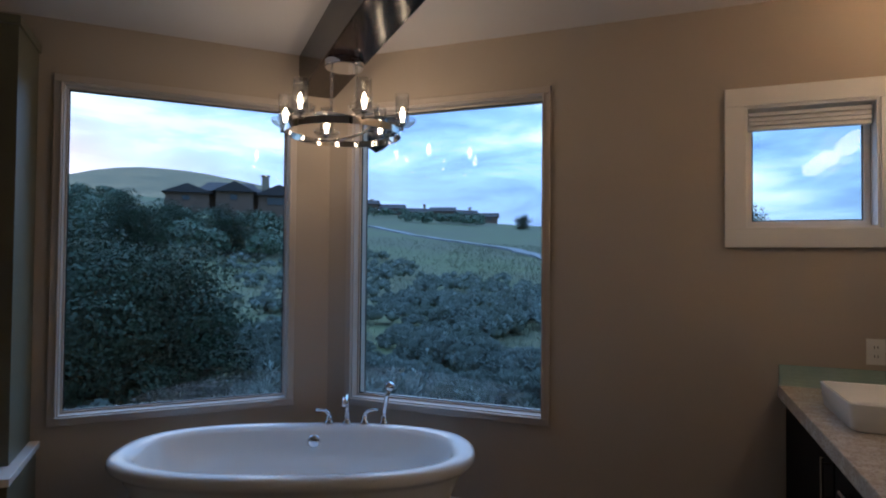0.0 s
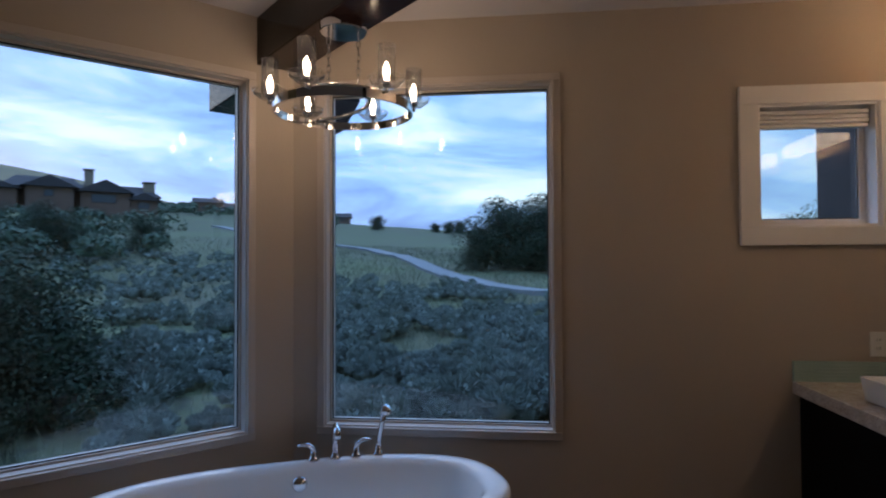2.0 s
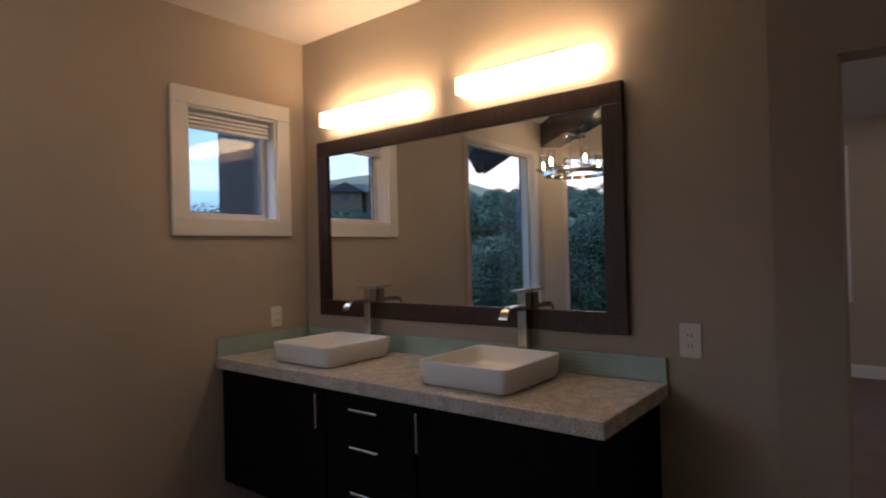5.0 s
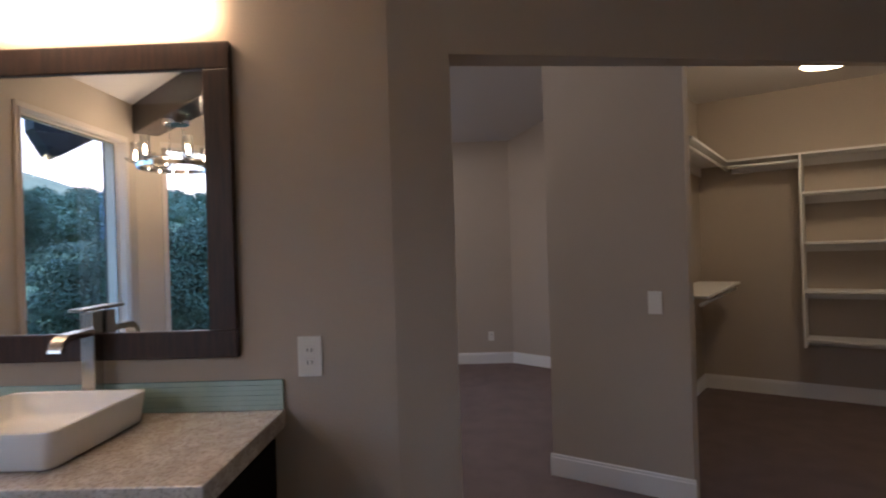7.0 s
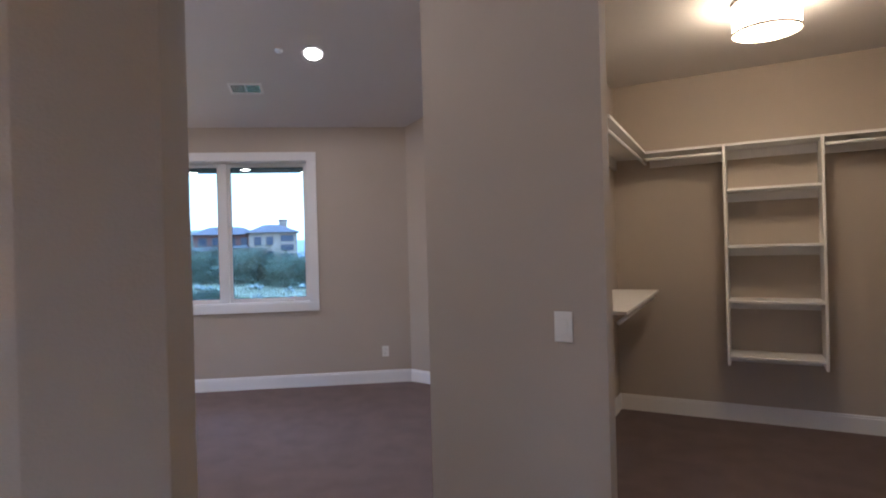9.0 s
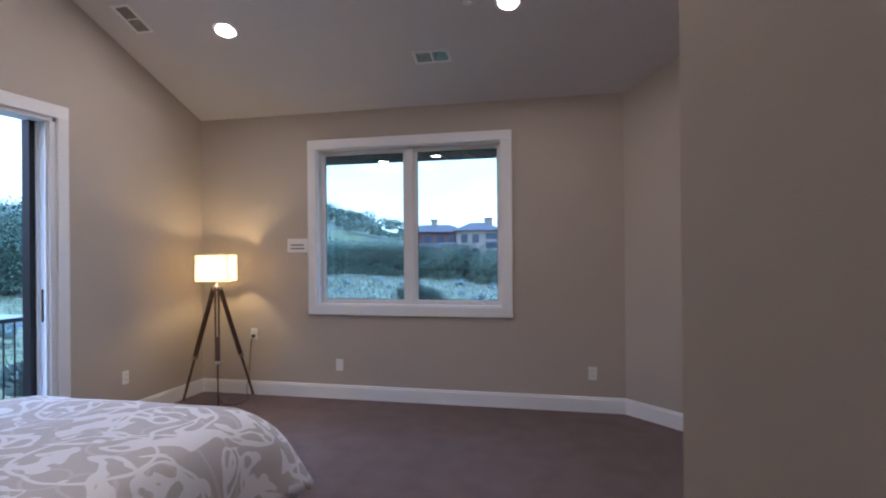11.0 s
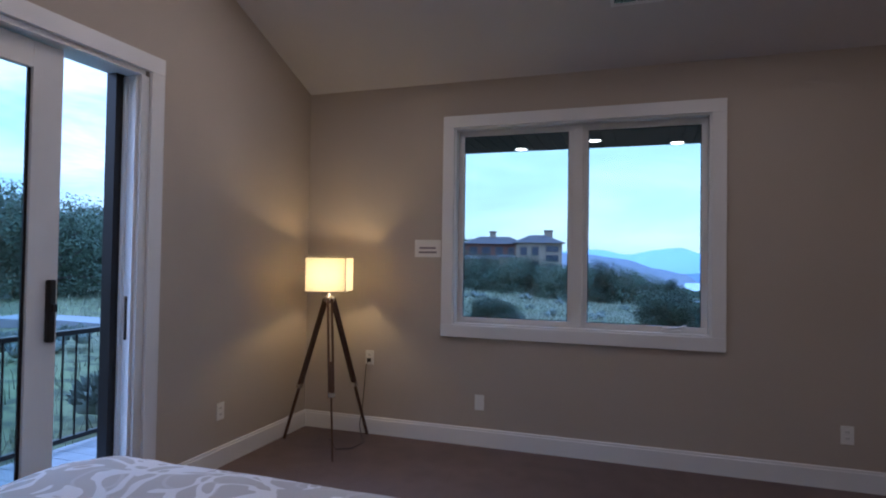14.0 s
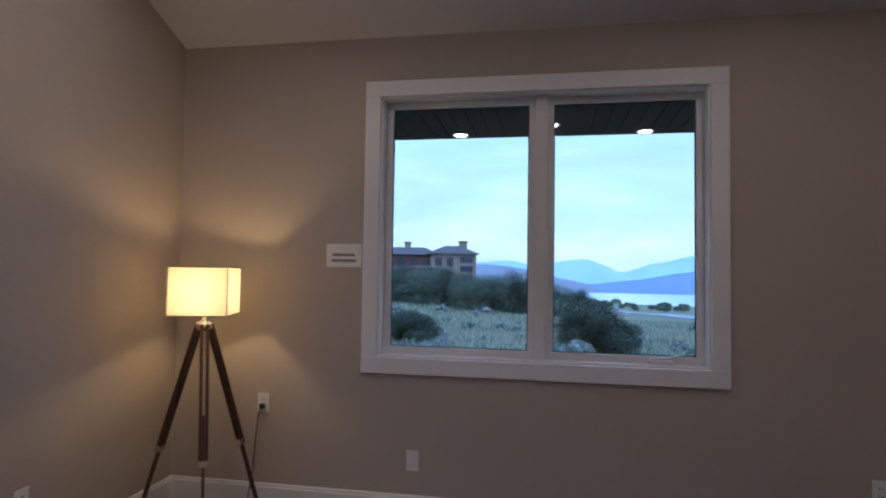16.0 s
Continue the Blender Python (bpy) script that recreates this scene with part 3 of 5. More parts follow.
def candle(parent, x, y, z):
    holder = part("candle_holder", lathe([(0.0, z - 0.012), (0.010, z - 0.010), (0.006, z + 0.004), (0.012, z + 0.014), (0.019, z + 0.018), (0.019, z + 0.030), (0.0, z + 0.031)], 16, m=pose(x, y, 0)), M_CHROME, parent, "chrome candle cup", True)
    dish = part("bobeche", lathe([(0.010, z + 0.006), (0.040, z + 0.010), (0.064, z + 0.028), (0.072, z + 0.046), (0.070, z + 0.047), (0.062, z + 0.030), (0.038, z + 0.013), (0.010, z + 0.010)], 28, m=pose(x, y, 0)), M_GLASS, holder, "clear glass dish", True)
    bm = bmesh.new()
    n = 40
    rows = []
    for r, zz in ((0.034, z + 0.034), (0.034, z + 0.172), (0.031, z + 0.172), (0.031, z + 0.034)):
        rows.append([bm.verts.new((x + (r + 0.0016 * math.cos(10 * 2 * math.pi * i / n)) * math.cos(2 * math.pi * i / n), y + (r + 0.0016 * math.cos(10 * 2 * math.pi * i / n)) * math.sin(2 * math.pi * i / n), zz)) for i in range(n)])
    for a, b in zip(rows, rows[1:] + rows[:1]):
        for i in range(n):
            bm.faces.new((a[i], a[(i + 1) % n], b[(i + 1) % n], b[i]))
    cyl = part("glass_cylinder", bm, M_GLASS, holder, "fluted clear glass cylinder", True)
    bulb = part("bulb", lathe([(0.0, z + 0.030), (0.008, z + 0.034), (0.010, z + 0.052), (0.0135, z + 0.068), (0.010, z + 0.086), (0.003, z + 0.108), (0.0, z + 0.110)], 14, m=pose(x, y, 0)), M_BULB, holder, "lit flame-shaped bulb", True)
    for o in (dish, cyl, bulb):
        o.visible_shadow = False


for k in range(6):
    a = radians(19 + 60 * k)
    candle(chandelier, (RING_R + 0.012) * math.cos(a), (RING_R + 0.012) * math.sin(a), RING_Z + 0.022)
    lamp = new("chandelier_glow", bpy.data.lights.new("chandelier_glow", "POINT"))
    lamp.data.energy, lamp.data.color, lamp.data.shadow_soft_size = 0.78, (1.0, 0.70, 0.44), 0.012
    lamp.location = CH @ Vector(((RING_R + 0.012) * math.cos(a), (RING_R + 0.012) * math.sin(a), RING_Z + 0.10))

# ---- bathtub and its taps ----
TUB = pose(0.25, 3.775, 0, 0, 0, 22.5)


def oval(bm, a, b, z, n=64, p=2.5):
    vs = []
    for i in range(n):
        t = 2 * math.pi * i / n
        c, s = math.cos(t), math.sin(t)
        vs.append(bm.verts.new((a * math.copysign(abs(c) ** (2 / p), c), b * math.copysign(abs(s) ** (2 / p), s), z)))
    return vs


tub = thing("bathtub", "white freestanding oval soaking tub with rolled rim", "bathtub", TUB)
bm = bmesh.new()
prof = [(0.62, 0.235, 0.0), (0.64, 0.25, 0.02), (0.63, 0.245, 0.10), (0.67, 0.275, 0.22), (0.755, 0.345, 0.42), (0.80, 0.378, 0.515), (0.815, 0.390, 0.535), (0.845, 0.408, 0.548), (0.858, 0.418, 0.568), (0.855, 0.415, 0.590), (0.838, 0.402, 0.602), (0.80, 0.372, 0.606), (0.768, 0.342, 0.598), (0.745, 0.322, 0.575), (0.715, 0.295, 0.45), (0.66, 0.26, 0.26), (0.58, 0.21, 0.165), (0.40, 0.12, 0.15)]
rings = [oval(bm, a, b * 1.05, z) for a, b, z in prof]
for a, b in zip(rings, rings[1:]):
    for i in range(64):
        bm.faces.new((a[i], a[(i + 1) % 64], b[(i + 1) % 64], b[i]))
bm.faces.new(rings[-1])
bm.faces.new(rings[0][::-1])
part("shell", bm, M_PORC, tub, "", True)
part("overflow_cover", lathe([(0.0, 0.022), (0.026, 0.020), (0.033, 0.012), (0.034, 0.0), (0.0, 0.0)], 24, m=pose(0.02, 0.306, 0.535, 78, 0, 0)), M_CHROME, tub, "round chrome overflow cover", True)

taps = thing("bath_filler", "chrome deck-mounted bath taps with hand shower", "bath taps", pose(0.42, 3.86, 0.604, 0, 0, 22.5))


def escutcheon(x, y):
    return lathe([(0.0, 0.0), (0.026, 0.0), (0.027, 0.006), (0.018, 0.016), (0.013, 0.030), (0.012, 0.045), (0.0, 0.046)], 20, m=pose(x, y, 0))


TX, TY = -0.105, 0.376
for s, x in ((-1, TX), (1, TX + 0.195)):
    t = part("tap_valve", escutcheon(x, TY), M_CHROME, taps, "", True)
    part("lever_handle", tube([(x, TY, 0.040), (x + s * 0.004, TY, 0.058), (x + s * 0.022, TY - 0.004, 0.074), (x + s * 0.05, TY - 0.006, 0.078), (x + s * 0.072, TY - 0.006, 0.075)], [0.011, 0.011, 0.010, 0.008, 0.005], 10), M_CHROME, t, "curved chrome lever", True)
sp = part("spout_base", escutcheon(TX + 0.098, TY), M_CHROME, taps, "", True)
part("spout", tube([(TX + 0.098, TY, 0.03), (TX + 0.098, TY, 0.10), (TX + 0.098, TY - 0.006, 0.135), (TX + 0.098, TY - 0.04, 0.160), (TX + 0.098, TY - 0.085, 0.150), (TX + 0.098, TY - 0.105, 0.118)], [0.014, 0.014, 0.015, 0.016, 0.016, 0.016], 12), M_CHROME, sp, "arched chrome spout", True)
hs = part("shower_cradle", escutcheon(TX + 0.30, TY), M_CHROME, taps, "", True)
wand = part("hand_shower", tube([(TX + 0.30, TY, 0.02), (TX + 0.305, TY, 0.08), (TX + 0.318, TY, 0.15), (TX + 0.33, TY - 0.004, 0.195)], [0.010, 0.012, 0.013, 0.015], 12), M_CHROME, hs, "chrome hand shower", True)
part("spray_head", lathe([(0.0, -0.010), (0.020, -0.008), (0.026, 0.004), (0.024, 0.014), (0.0, 0.016)], 20, m=pose(TX + 0.334, TY - 0.012, 0.208, 68, 0, 8)), M_CHROME, wand, "", True)

# ---- vanity ----
VX0 = 2.402
counter = thing("countertop", "cream speckled granite countertop on the vanity", "countertop")
part("slab", boxes((VX0, VAN_X - 0.001, 2.350, 4.489, 0.884, 0.942), bevel=0.004), M_STONE, counter)
for i in range(6):
    part("backsplash_strip", boxes((VAN_X - 0.016 + 0.001 * (i % 2), VAN_X - 0.001, 2.352, 4.474, 0.943 + 0.0160 * i, 0.943 + 0.0160 * i + 0.0152)), M_BACKSPLASH, counter, "pale green glass strip")
    part("backsplash_strip", boxes((VX0 + 0.002, VAN_X - 0.018, 4.474 + 0.001 * (i % 2), 4.489, 0.943 + 0.0160 * i, 0.943 + 0.0160 * i + 0.0152)), M_BACKSPLASH, counter, "pale green glass strip")


def pull(cab, x, y0, y1, z0, z1):
    vertical = abs(z1 - z0) > abs(y1 - y0)
    mid = (y0 + y1) / 2, (z0 + z1) / 2
    bm = bmesh.new()
    if vertical:
        box(bm, x - 0.034, x - 0.024, mid[0] - 0.006, mid[0] + 0.006, z0, z1, bevel=0.003)
        for z in (z0 + 0.02, z1 - 0.02):
            box(bm, x - 0.026, x, mid[0] - 0.004, mid[0] + 0.004, z - 0.004, z + 0.004)
    else:
        box(bm, x - 0.034, x - 0.024, y0, y1, mid[1] - 0.006, mid[1] + 0.006, bevel=0.003)
        for y in (y0 + 0.02, y1 - 0.02):
            box(bm, x - 0.026, x, y - 0.004, y + 0.004, mid[1] - 0.004, mid[1] + 0.004)
    return part("handle", bm, M_NICKEL, cab, "brushed nickel bar pull")


def door_unit(y0, y1, handle_y, z0=0.27):
    c = thing("vanity_cabinet", "espresso-stained vanity cabinet with slab door, hung under the counter", "cabinet", group="vanity cabinets")
    part("body", boxes((2.455, VAN_X - 0.002, y0, y1, z0, 0.882)), M_CAB, c)
    d = part("door", boxes((2.432, 2.452, y0 + 0.003, y1 - 0.003, z0 + 0.004, 0.878), bevel=0.002), M_CAB, c)
    if handle_y:
        pull(d, 2.432, handle_y, handle_y, 0.70, 0.855)
    return c


door_unit(3.66, 4.486, 3.69, 0.28)
door_unit(2.385, 3.125, 3.10, 0.10)
du = thing("vanity_drawer_unit", "espresso-stained vanity drawer unit under the counter", "cabinet")
part("body", boxes((2.455, VAN_X - 0.002, 3.130, 3.655, 0.10, 0.882)), M_CAB, du)
for z0, z1 in ((0.725, 0.878), (0.535, 0.720), (0.33, 0.530), (0.105, 0.325)):
    d = part("drawer", boxes((2.432, 2.452, 3.133, 3.652, z0, z1), bevel=0.002), M_CAB, du)
    zc = z1 - 0.062
    pull(d, 2.432, 3.31, 3.475, zc, zc)

def vessel(y):
    s = thing("vessel_sink", "white rectangular porcelain vessel sink on the counter", "sink", pose(2.705, y, 0.943), "vessel sinks")
    bm = bmesh.new()

    def rr(hx, hy, r, z):
        vs = []
        for cx, cy, a0 in ((hx - r, hy - r, 0), (-hx + r, hy - r, 90), (-hx + r, -hy + r, 180), (hx - r, -hy + r, 270)):
            for k in range(6):
                a = radians(a0 + 18 * k)
                vs.append(bm.verts.new((cx + r * math.cos(a), cy + r * math.sin(a), z)))
        return vs
    rs = [rr(*q) for q in ((0.198, 0.192, 0.03, 0.0), (0.208, 0.202, 0.032, 0.007), (0.218, 0.212, 0.032, 0.092), (0.2165, 0.2105, 0.030, 0.096), (0.211, 0.205, 0.026, 0.096), (0.208, 0.202, 0.024, 0.091), (0.196, 0.190, 0.04, 0.035), (0.13, 0.16, 0.06, 0.022), (0.02, 0.02, 0.015, 0.018))]
    for a, b in zip(rs, rs[1:]):
        for i in range(24):
            bm.faces.new((a[i], a[(i + 1) % 24], b[(i + 1) % 24], b[i]))
    bm.faces.new(rs[0][::-1])
    bm.faces.new(rs[-1])
    part("basin", bm, M_PORC, s, "", True)
    part("drain", lathe([(0.0, 0.019), (0.02, 0.019), (0.021, 0.022), (0.0, 0.023)], 16), M_CHROME, s, "chrome drain", True)
    return s


def vessel_tap(y):
    f = thing("vessel_faucet", "tall brushed nickel faucet with an arched spout behind the sink", "faucet", pose(2.965, y, 0.943), "vessel faucets")
    part("column", boxes((-0.024, 0.024, -0.022, 0.022, 0.0, 0.335), bevel=0.003), M_NICKEL, f)
    part("foot", boxes((-0.028, 0.028, -0.026, 0.026, 0.0, 0.008), bevel=0.002), M_NICKEL, f)
    # a flat bar that bends down in a quarter round at its end
    bm = bmesh.new()
    rings = []
    for k in range(11):
        a = radians(9 * max(0, k - 1))
        cx_, cz = (-0.022, 0.262) if k == 0 else (-0.118, 0.224)
        lo, hi = (0.0, 0.020) if k == 0 else (0.038, 0.058)
        rings.append([bm.verts.new((cx_ - (s * math.sin(a)), w, cz + s * math.cos(a))) for s, w in ((lo, -0.020), (hi, -0.020), (hi, 0.020), (lo, 0.020))])
    for a, b in zip(rings, rings[1:]):
        for k in range(4):
            bm.faces.new((a[k], a[(k + 1) % 4], b[(k + 1) % 4], b[k]))
    bm.faces.new(rings[0][::-1])
    bm.faces.new(rings[-1])
    part("spout", bm, M_NICKEL, f, "flat spout with a rounded end")
    part("handle", boxes((-0.075, 0.03, -0.024, 0.024, 0.340, 0.350), bevel=0.002), M_NICKEL, f, "flat lever on top")
    return f


for y in (3.905, 2.945):
    vessel(y + 0.01)
    vessel_tap(y)

# mirror
MIR = (2.490, 4.345, 1.117, 2.130)
mirror = thing("mirror", "wide wall mirror in a dark walnut frame over the vanity", "mirror")
fy0, fy1, fz0, fz1 = MIR
fw = 0.088
for a in ((fy0, fy1, fz1 - fw, fz1), (fy0, fy1, fz0, fz0 + fw), (fy0, fy0 + fw, fz0 + fw, fz1 - fw), (fy1 - fw, fy1, fz0 + fw, fz1 - fw)):
    part("frame_rail", boxes((VAN_X - 0.030, VAN_X - 0.001, *a), bevel=0.004), M_FRAME, mirror)
part("mirror_glass", boxes((VAN_X - 0.016, VAN_X - 0.012, fy0 + fw - 0.004, fy1 - fw + 0.004, fz0 + fw - 0.004, fz1 - fw + 0.004)), M_MIRROR, mirror, "silvered glass")


def vanity_bar(y0, y1):
    b = thing("vanity_light", "wall light bar with four lit frosted glass shades", "wall light", group="vanity lights")
    part("back_plate", boxes((VAN_X - 0.022, VAN_X - 0.001, y0 + 0.05, y1 - 0.05, 2.222, 2.300), bevel=0.003), M_NICKEL, b)
    w = (y1 - y0) / 4
    for i in range(4):
        a, c = y0 + w * i + 0.004, y0 + w * (i + 1) - 0.004
        bm = bmesh.new()
        n = 8
        rows = []
        for x, z in ((-0.030, 2.196), (-0.095, 2.196), (-0.105, 2.206), (-0.105, 2.276), (-0.101, 2.276), (-0.101, 2.210), (-0.034, 2.202)):
            rows.append([bm.verts.new((VAN_X + x, a + (c - a) * k / n, z - (0.006 * math.sin(math.pi * k / n) if z < 2.22 else 0))) for k in range(n + 1)])
        for r0, r1 in zip(rows, rows[1:]):
            for k in range(n):
                bm.faces.new((r0[k], r0[k + 1], r1[k + 1], r1[k]))
        part("glass_shade", bm, M_SHADE, b, "lit frosted glass shade", True)
        part("bulb", lathe([(0.0, -0.022), (0.014, -0.017), (0.020, -0.004), (0.018, 0.010), (0.010, 0.020), (0.0, 0.022)], 12, m=pose(VAN_X - 0.066, (a + c) / 2, 2.238)), M_TUBE, b, "lit bulb", True)
    for y in (y0 - 0.004, y1 + 0.004):
        part("glass_end", boxes((VAN_X - 0.104, VAN_X - 0.026, y - 0.002, y + 0.002, 2.198, 2.274), bevel=0.001), M_SHADE, b, "lit frosted glass end")
    for i in range(3):
        y = y0 + w * (i + 1)
        part("divider", boxes((VAN_X - 0.108, VAN_X - 0.022, y - 0.003, y + 0.003, 2.190, 2.285)), M_NICKEL, b, "slim metal divider")


vanity_bar(3.500, 4.213)
vanity_bar(2.577, 3.245)


# ---- wall plates ----
def plate(name, label, cat, m, kind="outlet", h=0.115, w=0.072):
    """m: local x along the wall, y into it, z up, at the plate's middle."""
    o = thing(name, label, cat, m)
    part("cover", boxes((-w / 2, w / 2, -0.007, -0.001, -h / 2, h / 2), bevel=0.0025), M_PLASTIC, o)
    if kind == "outlet":
        for z in (-0.02, 0.02):
            f = part("receptacle", boxes((-0.016, 0.016, -0.009, -0.0065, z - 0.014, z + 0.014), bevel=0.001), M_PLASTIC, o)
            part("slots", boxes((-0.008, -0.005, -0.0097, -0.0088, z - 0.005, z + 0.006), (0.005, 0.008, -0.0097, -0.0088, z - 0.005, z + 0.006)), M_SLOT, f)
    else:
        part("rocker", boxes((-0.017, 0.017, -0.010, -0.0065, -0.034, 0.034), bevel=0.002), M_PLASTIC, o)
    return o


def on(m, s, z):
    return m @ Matrix.Translation((s, 0, z))


MV, _ = frame_of((VAN_X, 4.49), BEND)
plate("wall_outlet", "white outlet plate above the end of the counter", "outlet", on(MV, 4.49 - 2.264, 1.11), h=0.13, w=0.078)
plate("wall_outlet", "white outlet plate over the backsplash", "outlet", on(MN, 2.782 - NW[0], 1.12))
MP, _ = frame_of(PIL_L, PIL_R)
plate("light_switch", "white rocker light switch on the narrow wall", "switch", on(MP, 0.655, 1.105), "switch", h=0.13, w=0.078)
plate("wall_outlet", "white low outlet under the bedroom window", "outlet", on(ME, ey(3.743), 0.332), "switch")
plate("wall_outlet", "white low outlet near the room corner", "outlet", on(ME, ey(1.368), 0.345))
plate("wall_outlet", "white outlet with the lamp's plug in it", "outlet", on(ME, ey(4.66), 0.61))
plate("wall_outlet", "white low outlet beside the patio door", "outlet", on(MB, bx(7.376), 0.372))
sign = thing("paper_notice", "small white paper notice taped beside the window", "notice", on(ME, ey(4.178), 1.492))
part("sheet", boxes((-0.108, 0.108, -0.003, -0.001, -0.068, 0.068)), M_PLASTIC, sign)
M_INK = material("grey_print", (0.25, 0.22, 0.24), 0.8)
for z, w0, w1 in ((0.004, -0.07, 0.066), (-0.030, -0.075, 0.075)):
    part("print_line", boxes((w0, w1, -0.0045, -0.0032, z - 0.008, z + 0.008)), M_INK, sign, "line of small print")

# ---- bedroom ceiling: downlights, vents, smoke detector ----
SLOPE = math.degrees(math.atan(0.385))


def on_slope(x, y):
    return Matrix.Translation((x, y, bed_ceiling(x, y) - 0.001)) @ pose(0, 0, 0, 0, SLOPE if x > 5.6 else 0, 0)


def downlight(x, y):
    d = thing("downlight_and_fill", "lit recessed ceiling downlight with white trim, four of six added unseen", "downlight", on_slope(x, y), "bedroom downlights")
    part("trim_ring", lathe([(0.070, -0.002), (0.092, -0.004), (0.095, 0.0), (0.070, 0.0)], 32), M_TRIM, d, "", True)
    part("lens", lathe([(0.0, -0.0035), (0.071, -0.003), (0.071, -0.001), (0.0, -0.001)], 32), M_CAN, d, "glowing lens", True)


# the first two are seen; the other four are added, unseen fill lamps
for x, y in ((7.315, 4.22), (7.33, 1.95), (5.75, 4.22), (5.75, 1.95), (4.35, 3.9), (4.25, 2.5)):
    downlight(x, y)


def vent(x, y, turn):
    v = thing("ceiling_vent", "white louvred ceiling air vent", "vent", on_slope(x, y) @ pose(0, 0, 0, 0, 0, turn), "ceiling vents")
    part("frame", boxes((-0.155, 0.155, -0.080, -0.058, -0.007, 0.0), (-0.155, 0.155, 0.058, 0.080, -0.007, 0.0), (-0.155, -0.132, -0.058, 0.058, -0.007, 0.0), (0.132, 0.155, -0.058, 0.058, -0.007, 0.0), (-0.005, 0.005, -0.058, 0.058, -0.006, 0.0)), M_TRIM, v)
    part("backing", boxes((-0.132, 0.132, -0.058, 0.058, -0.001, -0.0005)), M_SLOT, v)
    for i in range(6):
        for a, b in ((-0.132, -0.005), (0.005, 0.132)):
            part("slat", boxes((a, b, -0.054 + 0.0185 * i, -0.054 + 0.0185 * i + 0.010, -0.005, -0.0035)), M_NICKEL, v)


vent(7.80, 2.635, 90)
vent(7.105, 4.91, 0)
det = thing("smoke_detector", "small white ceiling sensor disc", "detector", on_slope(7.29, 2.24))
part("disc", lathe([(0.0, -0.012), (0.03, -0.012), (0.036, 0.0), (0.0, 0.0)], 24), M_TRIM, det, "", True)

# ---- tripod lamp ----
lamp = thing("tripod_floor_lamp", "wooden tripod floor lamp with lit square fabric shade", "floor lamp", pose(8.055, 4.83, 0.004))
M_FABRIC = bpy.data.materials.new("lamp_linen")
M_FABRIC.use_nodes = True
_nt = M_FABRIC.node_tree
_nt.nodes.clear()
_o = _nt.nodes.new("ShaderNodeOutputMaterial")
_tr, _df, _mx = _nt.nodes.new("ShaderNodeBsdfTranslucent"), _nt.nodes.new("ShaderNodeBsdfDiffuse"), _nt.nodes.new("ShaderNodeMixShader")
_tr.inputs[0].default_value, _df.inputs[0].default_value, _mx.inputs[0].default_value = (0.62, 0.57, 0.46, 1), (0.8, 0.77, 0.70, 1), 0.4
_nt.links.new(_tr.outputs[0], _mx.inputs[1])
_nt.links.new(_df.outputs[0], _mx.inputs[2])
_nt.links.new(_mx.outputs[0], _o.inputs[0])
feet = [(8.047 - 8.055, 5.197 - 4.83), (7.727 - 8.055, 4.596 - 4.83), (8.383 - 8.055, 4.650 - 4.83)]
for fx, fy in feet:
    top, foot = Vector((fx * 0.08, fy * 0.08, 1.095)), Vector((fx, fy, 0.0))
    mid = top.lerp(foot, 0.60)
    d = (foot - top).normalized()
    side = d.cross(Vector((fx, fy, 0)).normalized()).normalized()
    out = side.cross(d)

    def bar(a, b, w, t, shift=0.0):
        bm = bmesh.new()
        vs = [bm.verts.new(p + side * (sx * w + shift) + out * (sy * t)) for p in (a, b) for sx, sy in ((-1, -1), (1, -1), (1, 1), (-1, 1))]
        for q in ((3, 2, 1, 0), (4, 5, 6, 7), (0, 1, 5, 4), (1, 2, 6, 5), (2, 3, 7, 6), (3, 0, 4, 7)):
            bm.faces.new([vs[i] for i in q])
        bmesh.ops.bevel(bm, geom=bm.edges[:], offset=0.002, segments=1, affect="EDGES")
        return bm
    leg = part("leg", bar(top, mid + d * 0.03, 0.008, 0.013, -0.015), M_LAMPWOOD, lamp, "walnut tripod leg")
    part("leg_rail", bar(top, mid + d * 0.03, 0.008, 0.013, 0.015), M_LAMPWOOD, leg)
    part("lower_leg", bar(mid - d * 0.22, foot - d * 0.003, 0.0065, 0.011), M_LAMPWOOD, leg)
    part("clamp", bar(mid + d * 0.0, mid + d * 0.035, 0.026, 0.016), M_NICKEL, leg, "metal leg clamp")
part("hub", lathe([(0.0, 1.055), (0.03, 1.06), (0.045, 1.075), (0.045, 1.105), (0.02, 1.115), (0.012, 1.125), (0.012, 1.17), (0.0, 1.17)], 20), M_NICKEL, lamp, "metal hub", True)
part("socket", lathe([(0.0, 1.17), (0.018, 1.17), (0.018, 1.22), (0.0, 1.22)], 14), M_DARKMETAL, lamp, "", True)
part("bulb", lathe([(0.0, 1.22), (0.014, 1.225), (0.03, 1.26), (0.03, 1.285), (0.018, 1.31), (0.0, 1.318)], 16), M_LAMPBULB, lamp, "lit bulb", True).visible_shadow = False
SHT = pose(0, 0, 0, 0, 0, 17)
bm = bmesh.new()
hw = 0.150
for i in range(4):
    c = [(-hw, -hw), (hw, -hw), (hw, hw), (-hw, hw)]
    (x0, y0), (x1, y1) = c[i], c[(i + 1) % 4]
    bm.faces.new([bm.verts.new(SHT @ Vector(v)) for v in ((x0, y0, 1.15), (x1, y1, 1.15), (x1, y1, 1.405), (x0, y0, 1.405))])
shade = part("shade", bm, M_FABRIC, lamp, "square cream fabric shade, lit from inside")
